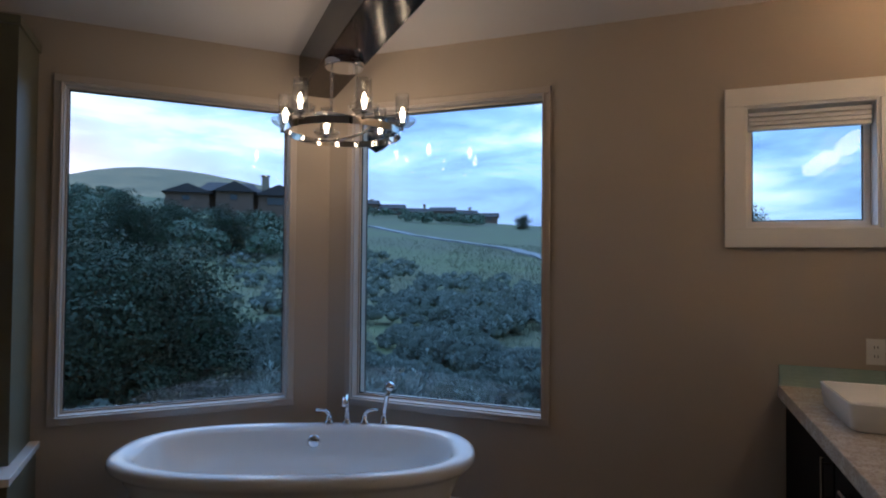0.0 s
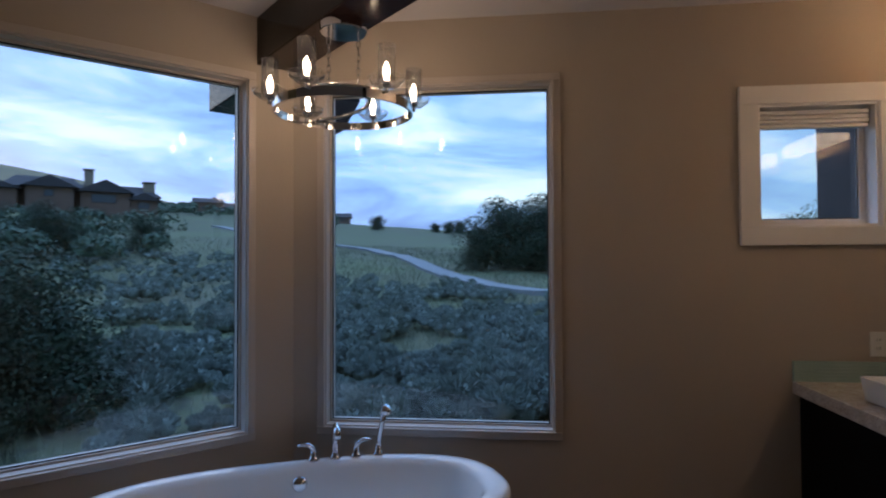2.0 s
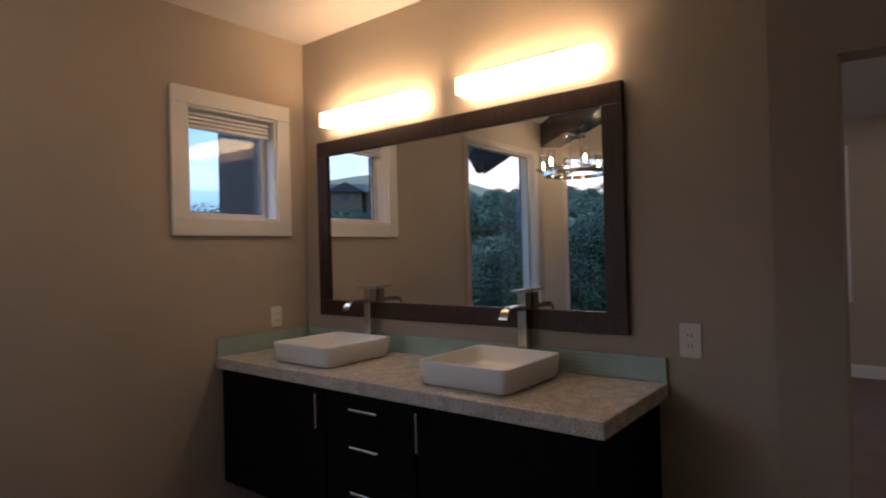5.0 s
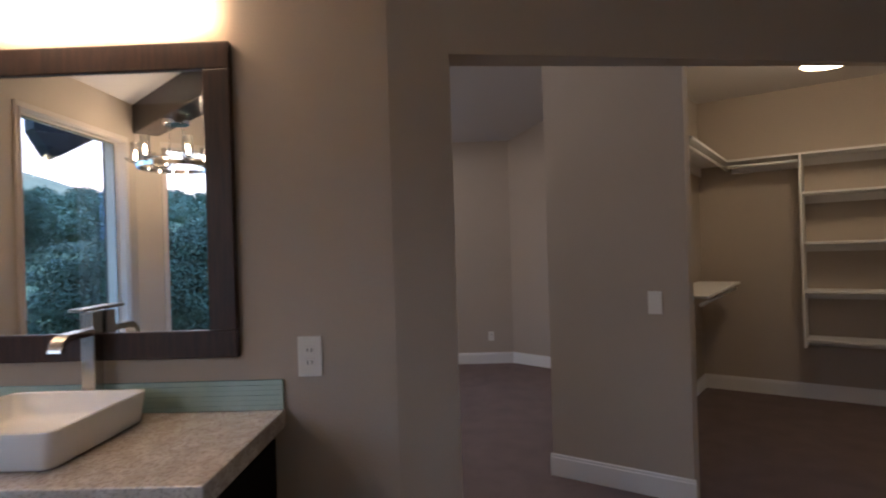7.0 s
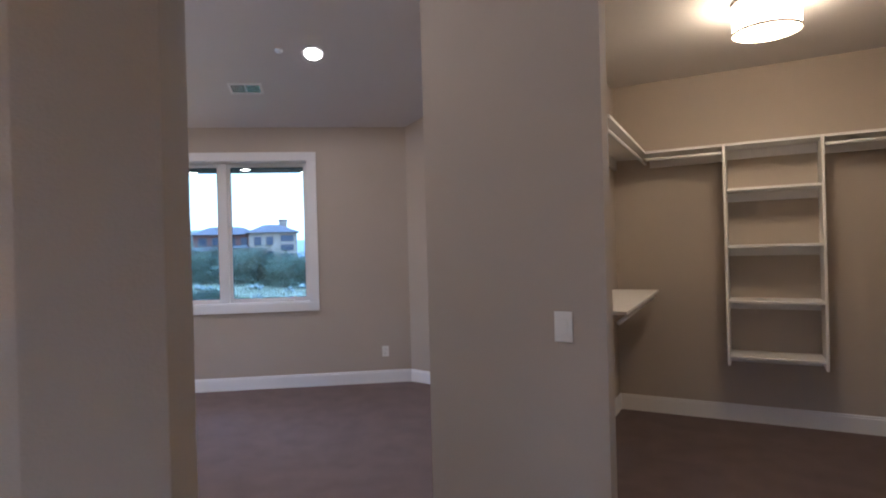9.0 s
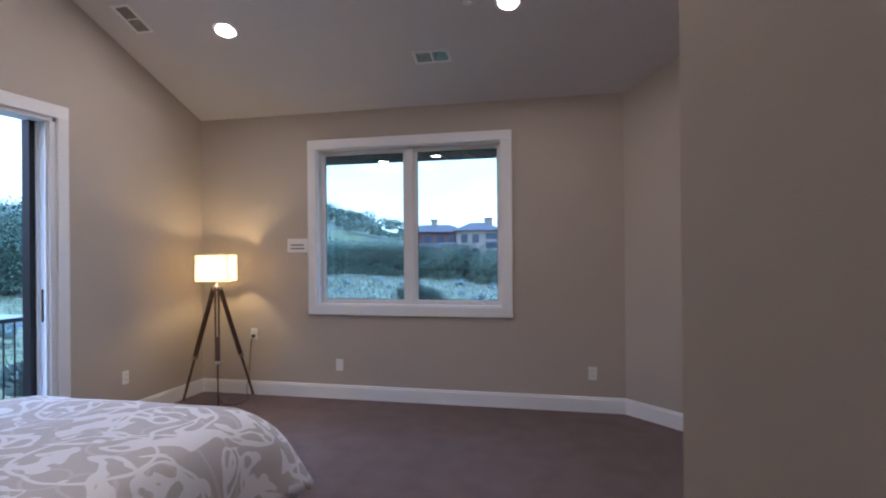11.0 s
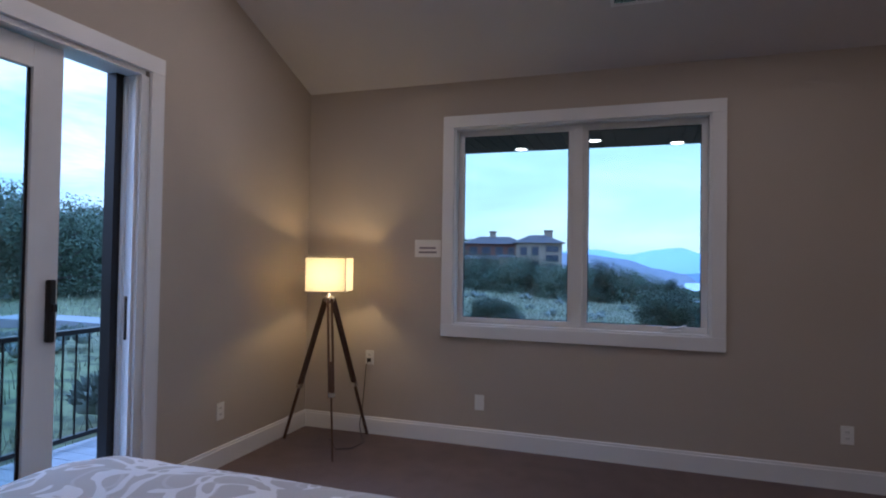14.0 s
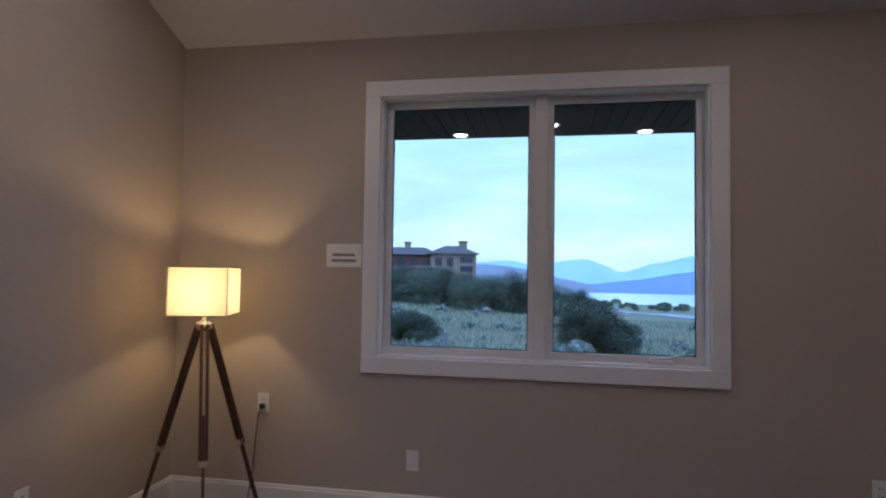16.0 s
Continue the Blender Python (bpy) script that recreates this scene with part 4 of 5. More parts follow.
for z in (1.15, 1.405):
    pts = [SHT @ Vector((x, y, z)) for x, y in ((-hw, -hw), (hw, -hw), (hw, hw), (-hw, hw), (-hw, -hw))]
    part("shade_wire", tube(pts, 0.0035, 6), M_NICKEL, shade)
for x, y in ((-hw, -hw), (hw, -hw), (hw, hw), (-hw, hw)):
    part("shade_wire", tube([SHT @ Vector((x, y, 1.15)), SHT @ Vector((x, y, 1.405))], 0.0035, 6), M_NICKEL, shade)
bulb_l = new("lamp_glow", bpy.data.lights.new("lamp_glow", "POINT"))
bulb_l.data.energy, bulb_l.data.color, bulb_l.data.shadow_soft_size = 4.0, (1.0, 0.69, 0.24), 0.03
bulb_l.location = (8.055, 4.83, 1.285)
cord = thing("lamp_cord", "thin dark lamp cord from the outlet to the floor", "cable")
part("cord", tube([(8.40, 4.66, 0.585), (8.385, 4.67, 0.56), (8.395, 4.69, 0.40), (8.39, 4.70, 0.22), (8.36, 4.71, 0.08), (8.30, 4.66, 0.012), (8.18, 4.58, 0.010), (8.02, 4.60, 0.010), (7.93, 4.68, 0.02), (7.90, 4.72, 0.10)], 0.0035, 8), M_CABLE, cord, "", True)
part("plug", boxes((8.395, 8.42, 4.645, 4.675, 0.578, 0.606), bevel=0.004), M_CABLE, cord)

# ---- bed ----
bed = thing("bed", "made bed under a pale grey comforter with white scrollwork", "bed")
M_QUILT = bpy.data.materials.new("scroll_print_comforter")
M_QUILT.use_nodes = True
_nt = M_QUILT.node_tree
_b = _nt.nodes["Principled BSDF"]
_b.inputs["Roughness"].default_value = 0.85
_tc = _nt.nodes.new("ShaderNodeTexCoord")
_wob = _nt.nodes.new("ShaderNodeTexNoise")
_wob.inputs["Scale"].default_value = 2.4
_nt.links.new(_tc.outputs["Object"], _wob.inputs["Vector"])
_add = _nt.nodes.new("ShaderNodeMix")
_add.data_type, _add.inputs["Factor"].default_value = "VECTOR", 0.16
_nt.links.new(_tc.outputs["Object"], _add.inputs["A"])
_nt.links.new(_wob.outputs["Color"], _add.inputs["B"])


def _math(op, a, b=None):
    n = _nt.nodes.new("ShaderNodeMath")
    n.operation = op
    for i, v in enumerate((a, b)):
        if v is None:
            continue
        if isinstance(v, (int, float)):
            n.inputs[i].default_value = v
        else:
            _nt.links.new(v, n.inputs[i])
    return n.outputs[0]


def _band(value, centre, half, soft):
    d = _math("ABSOLUTE", _math("SUBTRACT", value, centre))
    r = _nt.nodes.new("ShaderNodeMapRange")
    r.inputs["From Min"].default_value, r.inputs["From Max"].default_value = half + soft, half
    _nt.links.new(d, r.inputs[0])
    return r.outputs[0]


def _voronoi(scale, rnd, feature="F1"):
    v = _nt.nodes.new("ShaderNodeTexVoronoi")
    v.voronoi_dimensions, v.feature = "2D", feature
    v.inputs["Scale"].default_value, v.inputs["Randomness"].default_value = scale, rnd
    _nt.links.new(_add.outputs["Result"], v.inputs["Vector"])
    return v.outputs["Distance"]


_rings = _band(_voronoi(2.1, 0.25), 0.42, 0.013, 0.008)
_rings2 = _band(_voronoi(4.6, 0.8), 0.33, 0.022, 0.012)
_leaf = _nt.nodes.new("ShaderNodeTexNoise")
_leaf.inputs["Scale"].default_value, _leaf.inputs["Detail"].default_value, _leaf.inputs["Distortion"].default_value = 4.3, 0.3, 2.4
_nt.links.new(_add.outputs["Result"], _leaf.inputs["Vector"])
_leaves = _band(_leaf.outputs[0], 0.60, 0.062, 0.008)
_pat = _math("MAXIMUM", _math("MAXIMUM", _rings, _leaves), _math("MULTIPLY", _rings2, 0.3))
_mix = _nt.nodes.new("ShaderNodeMix")
_mix.data_type = "RGBA"
_mix.inputs["A"].default_value, _mix.inputs["B"].default_value = (0.53, 0.50, 0.50, 1), (0.80, 0.79, 0.82, 1)
_nt.links.new(_pat, _mix.inputs["Factor"])
_nt.links.new(_mix.outputs["Result"], _b.inputs["Base Color"])
_weave = _nt.nodes.new("ShaderNodeTexNoise")
_weave.inputs["Scale"].default_value = 300
_nt.links.new(_tc.outputs["Object"], _weave.inputs["Vector"])
_bp = _nt.nodes.new("ShaderNodeBump")
_bp.inputs["Strength"].default_value, _bp.inputs["Distance"].default_value = 0.25, 0.004
_nt.links.new(_weave.outputs[0], _bp.inputs["Height"])
_nt.links.new(_bp.outputs[0], _b.inputs["Normal"])

BX0, BX1, BY0, BY1 = 3.75, 6.06, 3.03, 4.76
M_SHEET = material("white_bed_linen", (0.7, 0.7, 0.72), 0.9)
part("box_spring", boxes((BX0 + 0.05, BX1 - 0.14, BY0 + 0.10, BY1 - 0.10, 0.14, 0.34), bevel=0.02), M_SHEET, bed)
part("mattress", boxes((BX0 + 0.05, BX1 - 0.14, BY0 + 0.10, BY1 - 0.10, 0.345, 0.56), bevel=0.04), M_SHEET, bed)
for x in (BX0 + 0.15, BX1 - 0.3):
    for y in (BY0 + 0.2, BY1 - 0.2):
        part("bed_leg", boxes((x - 0.025, x + 0.025, y - 0.025, y + 0.025, 0.004, 0.14)), M_DARKMETAL, bed)
bm = bmesh.new()
cx, cy, hx, hy = (BX0 + BX1) / 2, (BY0 + BY1) / 2, (BX1 - BX0) / 2, (BY1 - BY0) / 2
rows, NQ = [], 128
steps = [(k / 16, None) for k in range(1, 17)] + [(1.0, k / 9) for k in range(1, 10)]
for s, drop in steps:
    ringv = []
    for i in range(NQ):
        t = 2 * math.pi * i / NQ
        c, sn = math.cos(t), math.sin(t)
        p = 7.0
        ex, eyy = math.copysign(abs(c) ** (2 / p), c), math.copysign(abs(sn) ** (2 / p), sn)
        # a soft square roll at the edge, then the overhang
        if drop is None:
            inset = 0.0
            x, y = cx + ex * hx * s * 0.93, cy + eyy * hy * s * 0.92
            z = 0.640 - 0.10 * max(0.0, s - 0.80) ** 1.4 / 0.2 ** 1.4 * 0.45
        else:
            f = drop
            x = cx + ex * (hx * 0.93 + 0.085 * math.sin(min(1, f * 2) * math.pi / 2))
            y = cy + eyy * (hy * 0.92 + 0.075 * math.sin(min(1, f * 2) * math.pi / 2))
            z = 0.595 - 0.42 * f ** 1.15
        puff = 0.016 * noise.noise(Vector((x * 3.2, y * 3.2, 0.3))) + 0.007 * noise.noise(Vector((x * 9, y * 9, z * 6)))
        if drop is not None:
            w = 0.02 * math.sin(i * 0.55 + 2 * noise.noise(Vector((x * 2, y * 2, 0)))) * drop
            flare = 0.5 * drop * (abs(ex) * abs(eyy)) ** 4
            x, y = x + ex * (w + flare), y + eyy * (w + flare)
        ringv.append(bm.verts.new((x, y, z + puff)))
    rows.append(ringv)
mid = bm.verts.new((cx, cy, 0.645))
for i in range(NQ):
    bm.faces.new((mid, rows[0][i], rows[0][(i + 1) % NQ]))
for a, b in zip(rows, rows[1:]):
    for i in range(NQ):
        bm.faces.new((a[i], a[(i + 1) % NQ], b[(i + 1) % NQ], b[i]))
quilt = part("comforter", bm, M_QUILT, bed, "pale grey comforter with white scroll pattern", True)
q = quilt.modifiers.new("thick", "SOLIDIFY")
q.thickness, q.offset = 0.012, -1

# ---- closet ----
CM = Matrix(((CL_E.x, CL_D.x, 0, CL_C.x), (CL_E.y, CL_D.y, 0, CL_C.y), (0, 0, 1, 0), (0, 0, 0, 1)))   # x along the back wall, -y into the closet
tower = thing("shelf_tower", "white wall-hung closet shelf tower, empty", "shelf unit")
for x in (0.868, 1.500):
    part("upright", boxes((x, x + 0.019, -0.30, -0.002, 0.50, 2.185), m=CM, bevel=0.001), M_TRIM, tower)
for z in (2.166, 1.825, 1.395, 0.975, 0.555):
    part("shelf", boxes((0.888, 1.499, -0.30, -0.002, z, z + 0.019), m=CM, bevel=0.001), M_TRIM, tower)
    part("cleat", boxes((0.888, 1.499, -0.020, -0.002, z - 0.07, z - 0.001), m=CM), M_TRIM, tower)


def closet_shelf(name, m, x0, x1, y0, y1, z, rod_y):
    s = thing(name, "white closet shelf with hanging rod", "shelf")
    part("board", boxes((x0, x1, y0, y1, z, z + 0.019), m=m, bevel=0.001), M_TRIM, s)
    part("cleat", boxes((x0, x1, y1 - 0.02, y1, z - 0.085, z - 0.001), m=m), M_TRIM, s)
    part("rod", tube([m @ Vector((x0 + 0.005, rod_y, z - 0.045)), m @ Vector((x1 - 0.005, rod_y, z - 0.045))], 0.013, 12), M_TRIM, s, "white hanging rod", True)
    return s


closet_shelf("closet_shelf", CM, 0.30, 0.866, -0.30, -0.002, 2.166, -0.26)
closet_shelf("closet_shelf", CM, 1.522, 1.945, -0.30, -0.002, 2.166, -0.26)
CM2 = Matrix(((-CL_D.x, -CL_E.x, 0, CL_C.x), (-CL_D.y, -CL_E.y, 0, CL_C.y), (0, 0, 1, 0), (0, 0, 0, 1)))   # x along the side wall towards the entry
CM2 = CM2 @ pose(0, 0, 0, 0, 0, -1.9)
closet_shelf("closet_shelf", CM2, 0.004, 1.85, -0.30, -0.003, 2.166, -0.26)
closet_shelf("closet_shelf", CM2, 0.20, 1.85, -0.365, -0.003, 1.045, -0.32)
drum = thing("closet_ceiling_light", "round flush closet ceiling light, lit", "ceiling light", pose(5.13, -0.79, CLOSET_H))
part("pan", lathe([(0.0, 0.0), (0.182, 0.0), (0.182, -0.018), (0.0, -0.018)][::-1], 40), M_NICKEL, drum, "", True)
part("diffuser", lathe([(0.0, -0.190), (0.166, -0.185), (0.174, -0.175), (0.174, -0.019), (0.0, -0.019)], 40), M_DRUM, drum, "glowing white diffuser", True)
part("band", ring(0.175, 0.180, -0.190, -0.174), M_NICKEL, drum, "slim metal band", True).parent = drum

# ---- shower end seen beside the tall window ----
PW = Matrix.Translation((DIAG[0], DIAG[1], 0)) @ pose(0, 0, 0, 0, 0, -45)
M_SHTILE = material("olive_stone_tile", (0.16, 0.15, 0.10), 0.4, amount=0.5, scale=5, bump=0.1)
pony = thing("shower_ledge", "low shower bench wall with a white stone cap", "shower wall")
part("body", boxes((0.02, 0.55, -0.05, 0.13, 0.0, 0.535), m=PW), M_SHTILE, pony)
part("cap", boxes((0.012, 0.58, -0.07, 0.145, 0.536, 0.572), m=PW, bevel=0.004), M_PORC, pony)
sp = thing("shower_jamb", "olive stone tile shower jamb with dark clips", "shower jamb")
part("tile_face", boxes((0.004, 0.40, 0.02, 0.10, 0.573, 2.56), m=PW), M_SHTILE, sp)
part("head_trim", boxes((0.002, 0.42, 0.00, 0.11, 2.561, 2.60), m=PW), M_SHTILE, sp)
for z in (0.85, 1.42, 1.98, 2.36):
    part("clip", boxes((0.004, 0.06, 0.004, 0.019, z - 0.03, z + 0.03), m=PW, bevel=0.003), M_DARKMETAL, sp, "dark bronze glass clip")

# ---- outside: eave, deck, railing ----
eave = thing("eave", "dark boarded eave with small downlights over the window", "eave", kind="structure")
part("soffit", boxes((BED_E + 0.185, 9.62, 0.6, 6.9, 2.47, 2.62)), M_SOFFIT, eave)
for y in [0.6 + 0.105 * i for i in range(60)]:
    part("soffit_board", boxes((BED_E + 0.19, 9.60, y + 0.003, y + 0.100, 2.458, 2.4695)), M_SOFFIT, eave)
part("fascia", boxes((9.621, 9.66, 0.6, 6.9, 2.462, 2.70)), M_SOFFIT, eave)


def eave_light(x, y):
    d = thing("eave_downlight", "lit small round eave downlight", "downlight", pose(x, y, 2.4575), "eave downlights")
    part("trim_ring", lathe([(0.050, -0.002), (0.066, -0.004), (0.068, 0.0), (0.050, 0.0)], 24), M_TRIM, d, "", True)
    part("lens", lathe([(0.0, -0.0035), (0.05, -0.003), (0.05, -0.001), (0.0, -0.001)], 24), M_EAVECAN, d, "glowing lens", True)


for x, y in ((9.53, 3.66), (9.30, 2.98), (9.56, 2.30)):
    eave_light(x, y)

deck = thing("deck", "grey composite board deck outside the patio door", "deck", kind="structure")
part("joists", boxes((4.2, 9.3, 5.47, 6.80, -0.30, -0.135)), M_SIDING, deck)
for i in range(36):
    x = 4.2 + 0.1425 * i
    part("deck_board", boxes((x, x + 0.137, 5.46, 6.86, -0.13, -0.10)), M_DECK, deck)
rail = thing("deck_railing", "black metal deck railing with slim balusters", "railing")
part("top_rail", boxes((4.2, 9.3, 6.775, 6.835, 0.775, 0.815), bevel=0.006), M_DARKMETAL, rail)
part("bottom_rail", boxes((4.2, 9.3, 6.787, 6.823, -0.045, -0.010), bevel=0.004), M_DARKMETAL, rail)
for x in (4.24, 9.26):
    part("post", boxes((x - 0.03, x + 0.03, 6.776, 6.834, -0.10, 0.774)), M_DARKMETAL, rail)
for i in range(44):
    x = 4.34 + 0.112 * i
    part("baluster", tube([(x, 6.805, -0.01), (x, 6.805, 0.775)], 0.0085, 6), M_DARKMETAL, rail)

# ---- land ----
EYE = Vector((1.5, 1.6))
AZ = ((-180, 4.5), (-140, 1), (-90, -1), (-40, -3.2), (-8, -3.1), (8, -2.6), (22, -1.2), (40, -0.5), (55, 0.2), (75, 2.0), (90, 3.0), (98, 3.4), (104, 3.6), (112, 4.1), (118, 4.6), (130, 4.9), (150, 5.5), (180, 4.5))


def rise(az):
    for (a0, e0), (a1, e1) in zip(AZ, AZ[1:]):
        if a0 <= az <= a1:
            return e0 + (e1 - e0) * (az - a0) / (a1 - a0)
    return 0.0


def land(x, y):
    v = Vector((x, y)) - EYE
    r, az = v.length, math.degrees(math.atan2(y - EYE.y, x - EYE.x))
    e = rise(az)
    full = 140 * math.tan(radians(e)) + 1.45
    f = min(max((r - 7) / 133, 0), 1)
    z = -0.62 + (full + 0.62) * f ** (1.2 if e > 0 else 1.0)
    if r > 140:
        if e > 0:
            z += (r - 140) * 0.022 * (1 if e > 2 else 0.3)
        else:
            z += (r - 140) * math.tan(radians(e)) * 0.80
        d = ((az - 137.5) / (20.5 if az < 137.5 else 13)) ** 2 + ((r - 430) / 150) ** 2
        z += 40 * math.exp(-d)
        d = ((az - 24) / (13.4 if az < 24 else 22)) ** 2 + ((r - 210) / 80) ** 2
        z += 13.8 * math.exp(-d)
    z += 0.10 * noise.noise(Vector((x * 0.35, y * 0.35, 0))) * min(1, r / 10) + 0.5 * noise.noise(Vector((x * 0.04, y * 0.04, 3))) * min(1, r / 40)
    return z


def at_land(az, r):
    x, y = EYE.x + r * math.cos(radians(az)), EYE.y + r * math.sin(radians(az))
    return x, y, land(x, y)


M_LAND = material("dry_sage_meadow", (0.110, 0.128, 0.048), 1.0, spots=(0.100, 0.092, 0.055), amount=0.9, scale=0.12, bump=0.6, bump_scale=3.0, fine=(0.02, 0.028, 0.013))
bm = bmesh.new()
radii = [0.5, 3, 5, 7] + [7 * 1.085 ** k for k in range(1, 75)]
NA = 200
grid = [[bm.verts.new((EYE.x + r * math.cos(2 * math.pi * i / NA), EYE.y + r * math.sin(2 * math.pi * i / NA), land(EYE.x + r * math.cos(2 * math.pi * i / NA), EYE.y + r * math.sin(2 * math.pi * i / NA)))) for i in range(NA)] for r in radii]
bm.faces.new(grid[0])
for a, b in zip(grid, grid[1:]):
    for i in range(NA):
        bm.faces.new((a[i], a[(i + 1) % NA], b[(i + 1) % NA], b[i]))
M_HILL = material("tan_dry_hillside", (0.30, 0.205, 0.10), 1.0, spots=(0.09, 0.08, 0.045), amount=0.6, scale=0.035, bump=0.4, bump_scale=1.0, fine=(0.09, 0.085, 0.05))
ground = solid("ground", bm, M_LAND, "dry grassy hillside with sagebrush", "ground", smooth=True)
ground.data.materials.append(M_HILL)
for f in ground.data.polygons:   # the upper hill is bare and dry
    v = f.center.xy - EYE
    if v.length > 170 and math.degrees(math.atan2(v.y, v.x)) > 117:
        f.material_index = 1

# paths
M_PATH = material("pale_concrete_path", (0.20, 0.20, 0.20), 0.9, amount=0.3, scale=1.0, bump=0.1)


def path_strip(name, stations, width):
    bm = bmesh.new()
    pts = []
    for (a0, r0), (a1, r1) in zip(stations, stations[1:]):
        for k in range(8):
            f = k / 8
            pts.append(at_land(a0 + (a1 - a0) * f, r0 + (r1 - r0) * f))
    pts.append(at_land(*stations[-1]))
    L = []
    for i, p in enumerate(pts):
        d = (Vector(pts[min(i + 1, len(pts) - 1)]) - Vector(pts[max(i - 1, 0)])).normalized()
        n = Vector((-d.y, d.x, 0)).normalized() * width / 2
        q = [Vector(p) + n * s for s in (-1, 1)]
        top = max(land(v.x, v.y) for v in q) + 0.16
        L.append([bm.verts.new((v.x, v.y, z)) for v, z in ((q[0], top - 0.5), (q[0], top), (q[1], top), (q[1], top - 0.5))])
    for a, b in zip(L, L[1:]):
        for k in range(4):
            bm.faces.new((a[k], a[(k + 1) % 4], b[(k + 1) % 4], b[k]))
    bm.faces.new(L[0])
    bm.faces.new(L[-1][::-1])
    return solid(name, bm, M_PATH, "pale concrete footpath winding over the hillside", "path")


PATHWAY = ((118, 85), (114.6, 73.5), (110.6, 63.8), (103.6, 54.5), (101, 47), (98, 35.3), (96.2, 31.3), (93, 26.8), (88, 24.3), (81, 24.7), (72, 25), (62, 24), (55, 22.3), (49, 20.5), (42, 20), (36, 21))
path_strip("path", PATHWAY, 1.25)

path_strip("road_east", ((-4.5, 120), (-7.5, 100), (-11.5, 82), (-17, 70), (-26, 60)), 5.0)

# ---- plants ----
rng = random.Random(11)


def leaf_cloud(verts, faces, centre, radius, count, size, flat=0.8, r=rng, wild=0.24, low=-0.3, near=0.78):
    for _ in range(count):
        d = Vector((r.gauss(0, 1), r.gauss(0, 1), r.gauss(0, 1))).normalized()
        if d.z < low:
            d.z = -d.z
        c = Vector(centre) + Vector((d.x, d.y, d.z * flat)) * radius * r.uniform(near, 1.12)
        # leaves lie mostly along the outside of their clump
        n = (d + Vector((r.gauss(0, 1), r.gauss(0, 1), r.gauss(0, 1))) * wild).normalized()
        a = n.orthogonal().normalized()
        a = (Matrix.Rotation(r.uniform(0, 6.28), 3, n) @ a) * size * r.uniform(0.6, 1.3)
        b = n.cross(a).normalized() * size * r.uniform(0.5, 0.9)
        i = len(verts)
        verts.extend((c - a, c + b * 0.8, c + a, c - b * 0.8))
        faces.append((i, i + 1, i + 2, i + 3))


M_OAK = material("oak_leaves", (0.018, 0.038, 0.014), 0.8, spots=(0.010, 0.022, 0.009), amount=0.8, scale=1.2, island=0.16)
M_OAK2 = material("lighter_oak_leaves", (0.070, 0.105, 0.060), 0.75, spots=(0.032, 0.054, 0.028), amount=0.8, scale=1.2, island=0.3)
M_BARK = material("grey_oak_bark", (0.07, 0.055, 0.045), 0.9, amount=0.6, scale=8, bump=0.6, bump_scale=25)
M_SAGE = material("grey_green_sagebrush", (0.195, 0.225, 0.195), 1.0, spots=(0.115, 0.135, 0.10), amount=0.8, scale=0.8, island=0.22)
M_GRASS = material("dry_grass_blades", (0.25, 0.25, 0.165), 0.9, spots=(0.05, 0.065, 0.03), amount=0.8, scale=0.6, island=0.3)


def cloud_mesh(name, verts, faces, mat):
    me = bpy.data.meshes.new(name)
    me.from_pydata([tuple(v) for v in verts], [], faces)
    me.materials.append(mat)
    return me


def tree_kind(height, spread, blobs, leaves, seed, mat, leaf=0.09):
    r = random.Random(seed)
    limbs = bmesh.new()
    verts, faces = [], []
    base_h = height * 0.2
    tube([(0, 0, -0.3), (0.05, 0.02, base_h * 0.5), (0.1, -0.04, base_h)], [height * 0.035, height * 0.028, height * 0.022], 8, limbs)
    for k in range(blobs):
        a = 2 * math.pi * (k / blobs) + r.uniform(-0.5, 0.5)
        rad = spread * r.uniform(0.15, 0.85)
        c = Vector((rad * math.cos(a), rad * math.sin(a), height * r.uniform(0.08, 0.86) * (1.05 - 0.28 * (rad / spread) ** 2)))
        tube([(0.1, -0.04, base_h * 0.9), (c.x * 0.45, c.y * 0.45, (base_h + c.z) * 0.52), tuple(c)], [height * 0.016, height * 0.010, height * 0.004], 6, limbs)
        leaf_cloud(verts, faces, c, spread * r.uniform(0.26, 0.46), leaves // blobs, leaf, 0.78, r, 0.4, -1.0)
    return mesh_of("trunk", limbs, M_BARK), cloud_mesh("crown", verts, faces, mat)


KINDS = [tree_kind(5.0, 2.8, 40, 16000, 3, M_OAK, 0.075), tree_kind(4.6, 2.9, 40, 16000, 8, M_OAK2, 0.075), tree_kind(2.6, 1.75, 52, 40000, 21, M_OAK, 0.040)]


def plant_tree(az, r, size, kind, label="dark green scrub oak tree on the hillside", squash=1.0):
    x, y, z = at_land(az, r)
    t = thing("oak_tree", label, "tree", pose(x, y, z, 0, 0, rng.uniform(0, 360)), "scrub oaks")
    trunk, crown = KINDS[kind]
    for nm, me in (("trunk", trunk), ("crown", crown)):
        o = new(nm, me)
        o.parent = t
        o.scale = (size, size, size * squash)
    return t


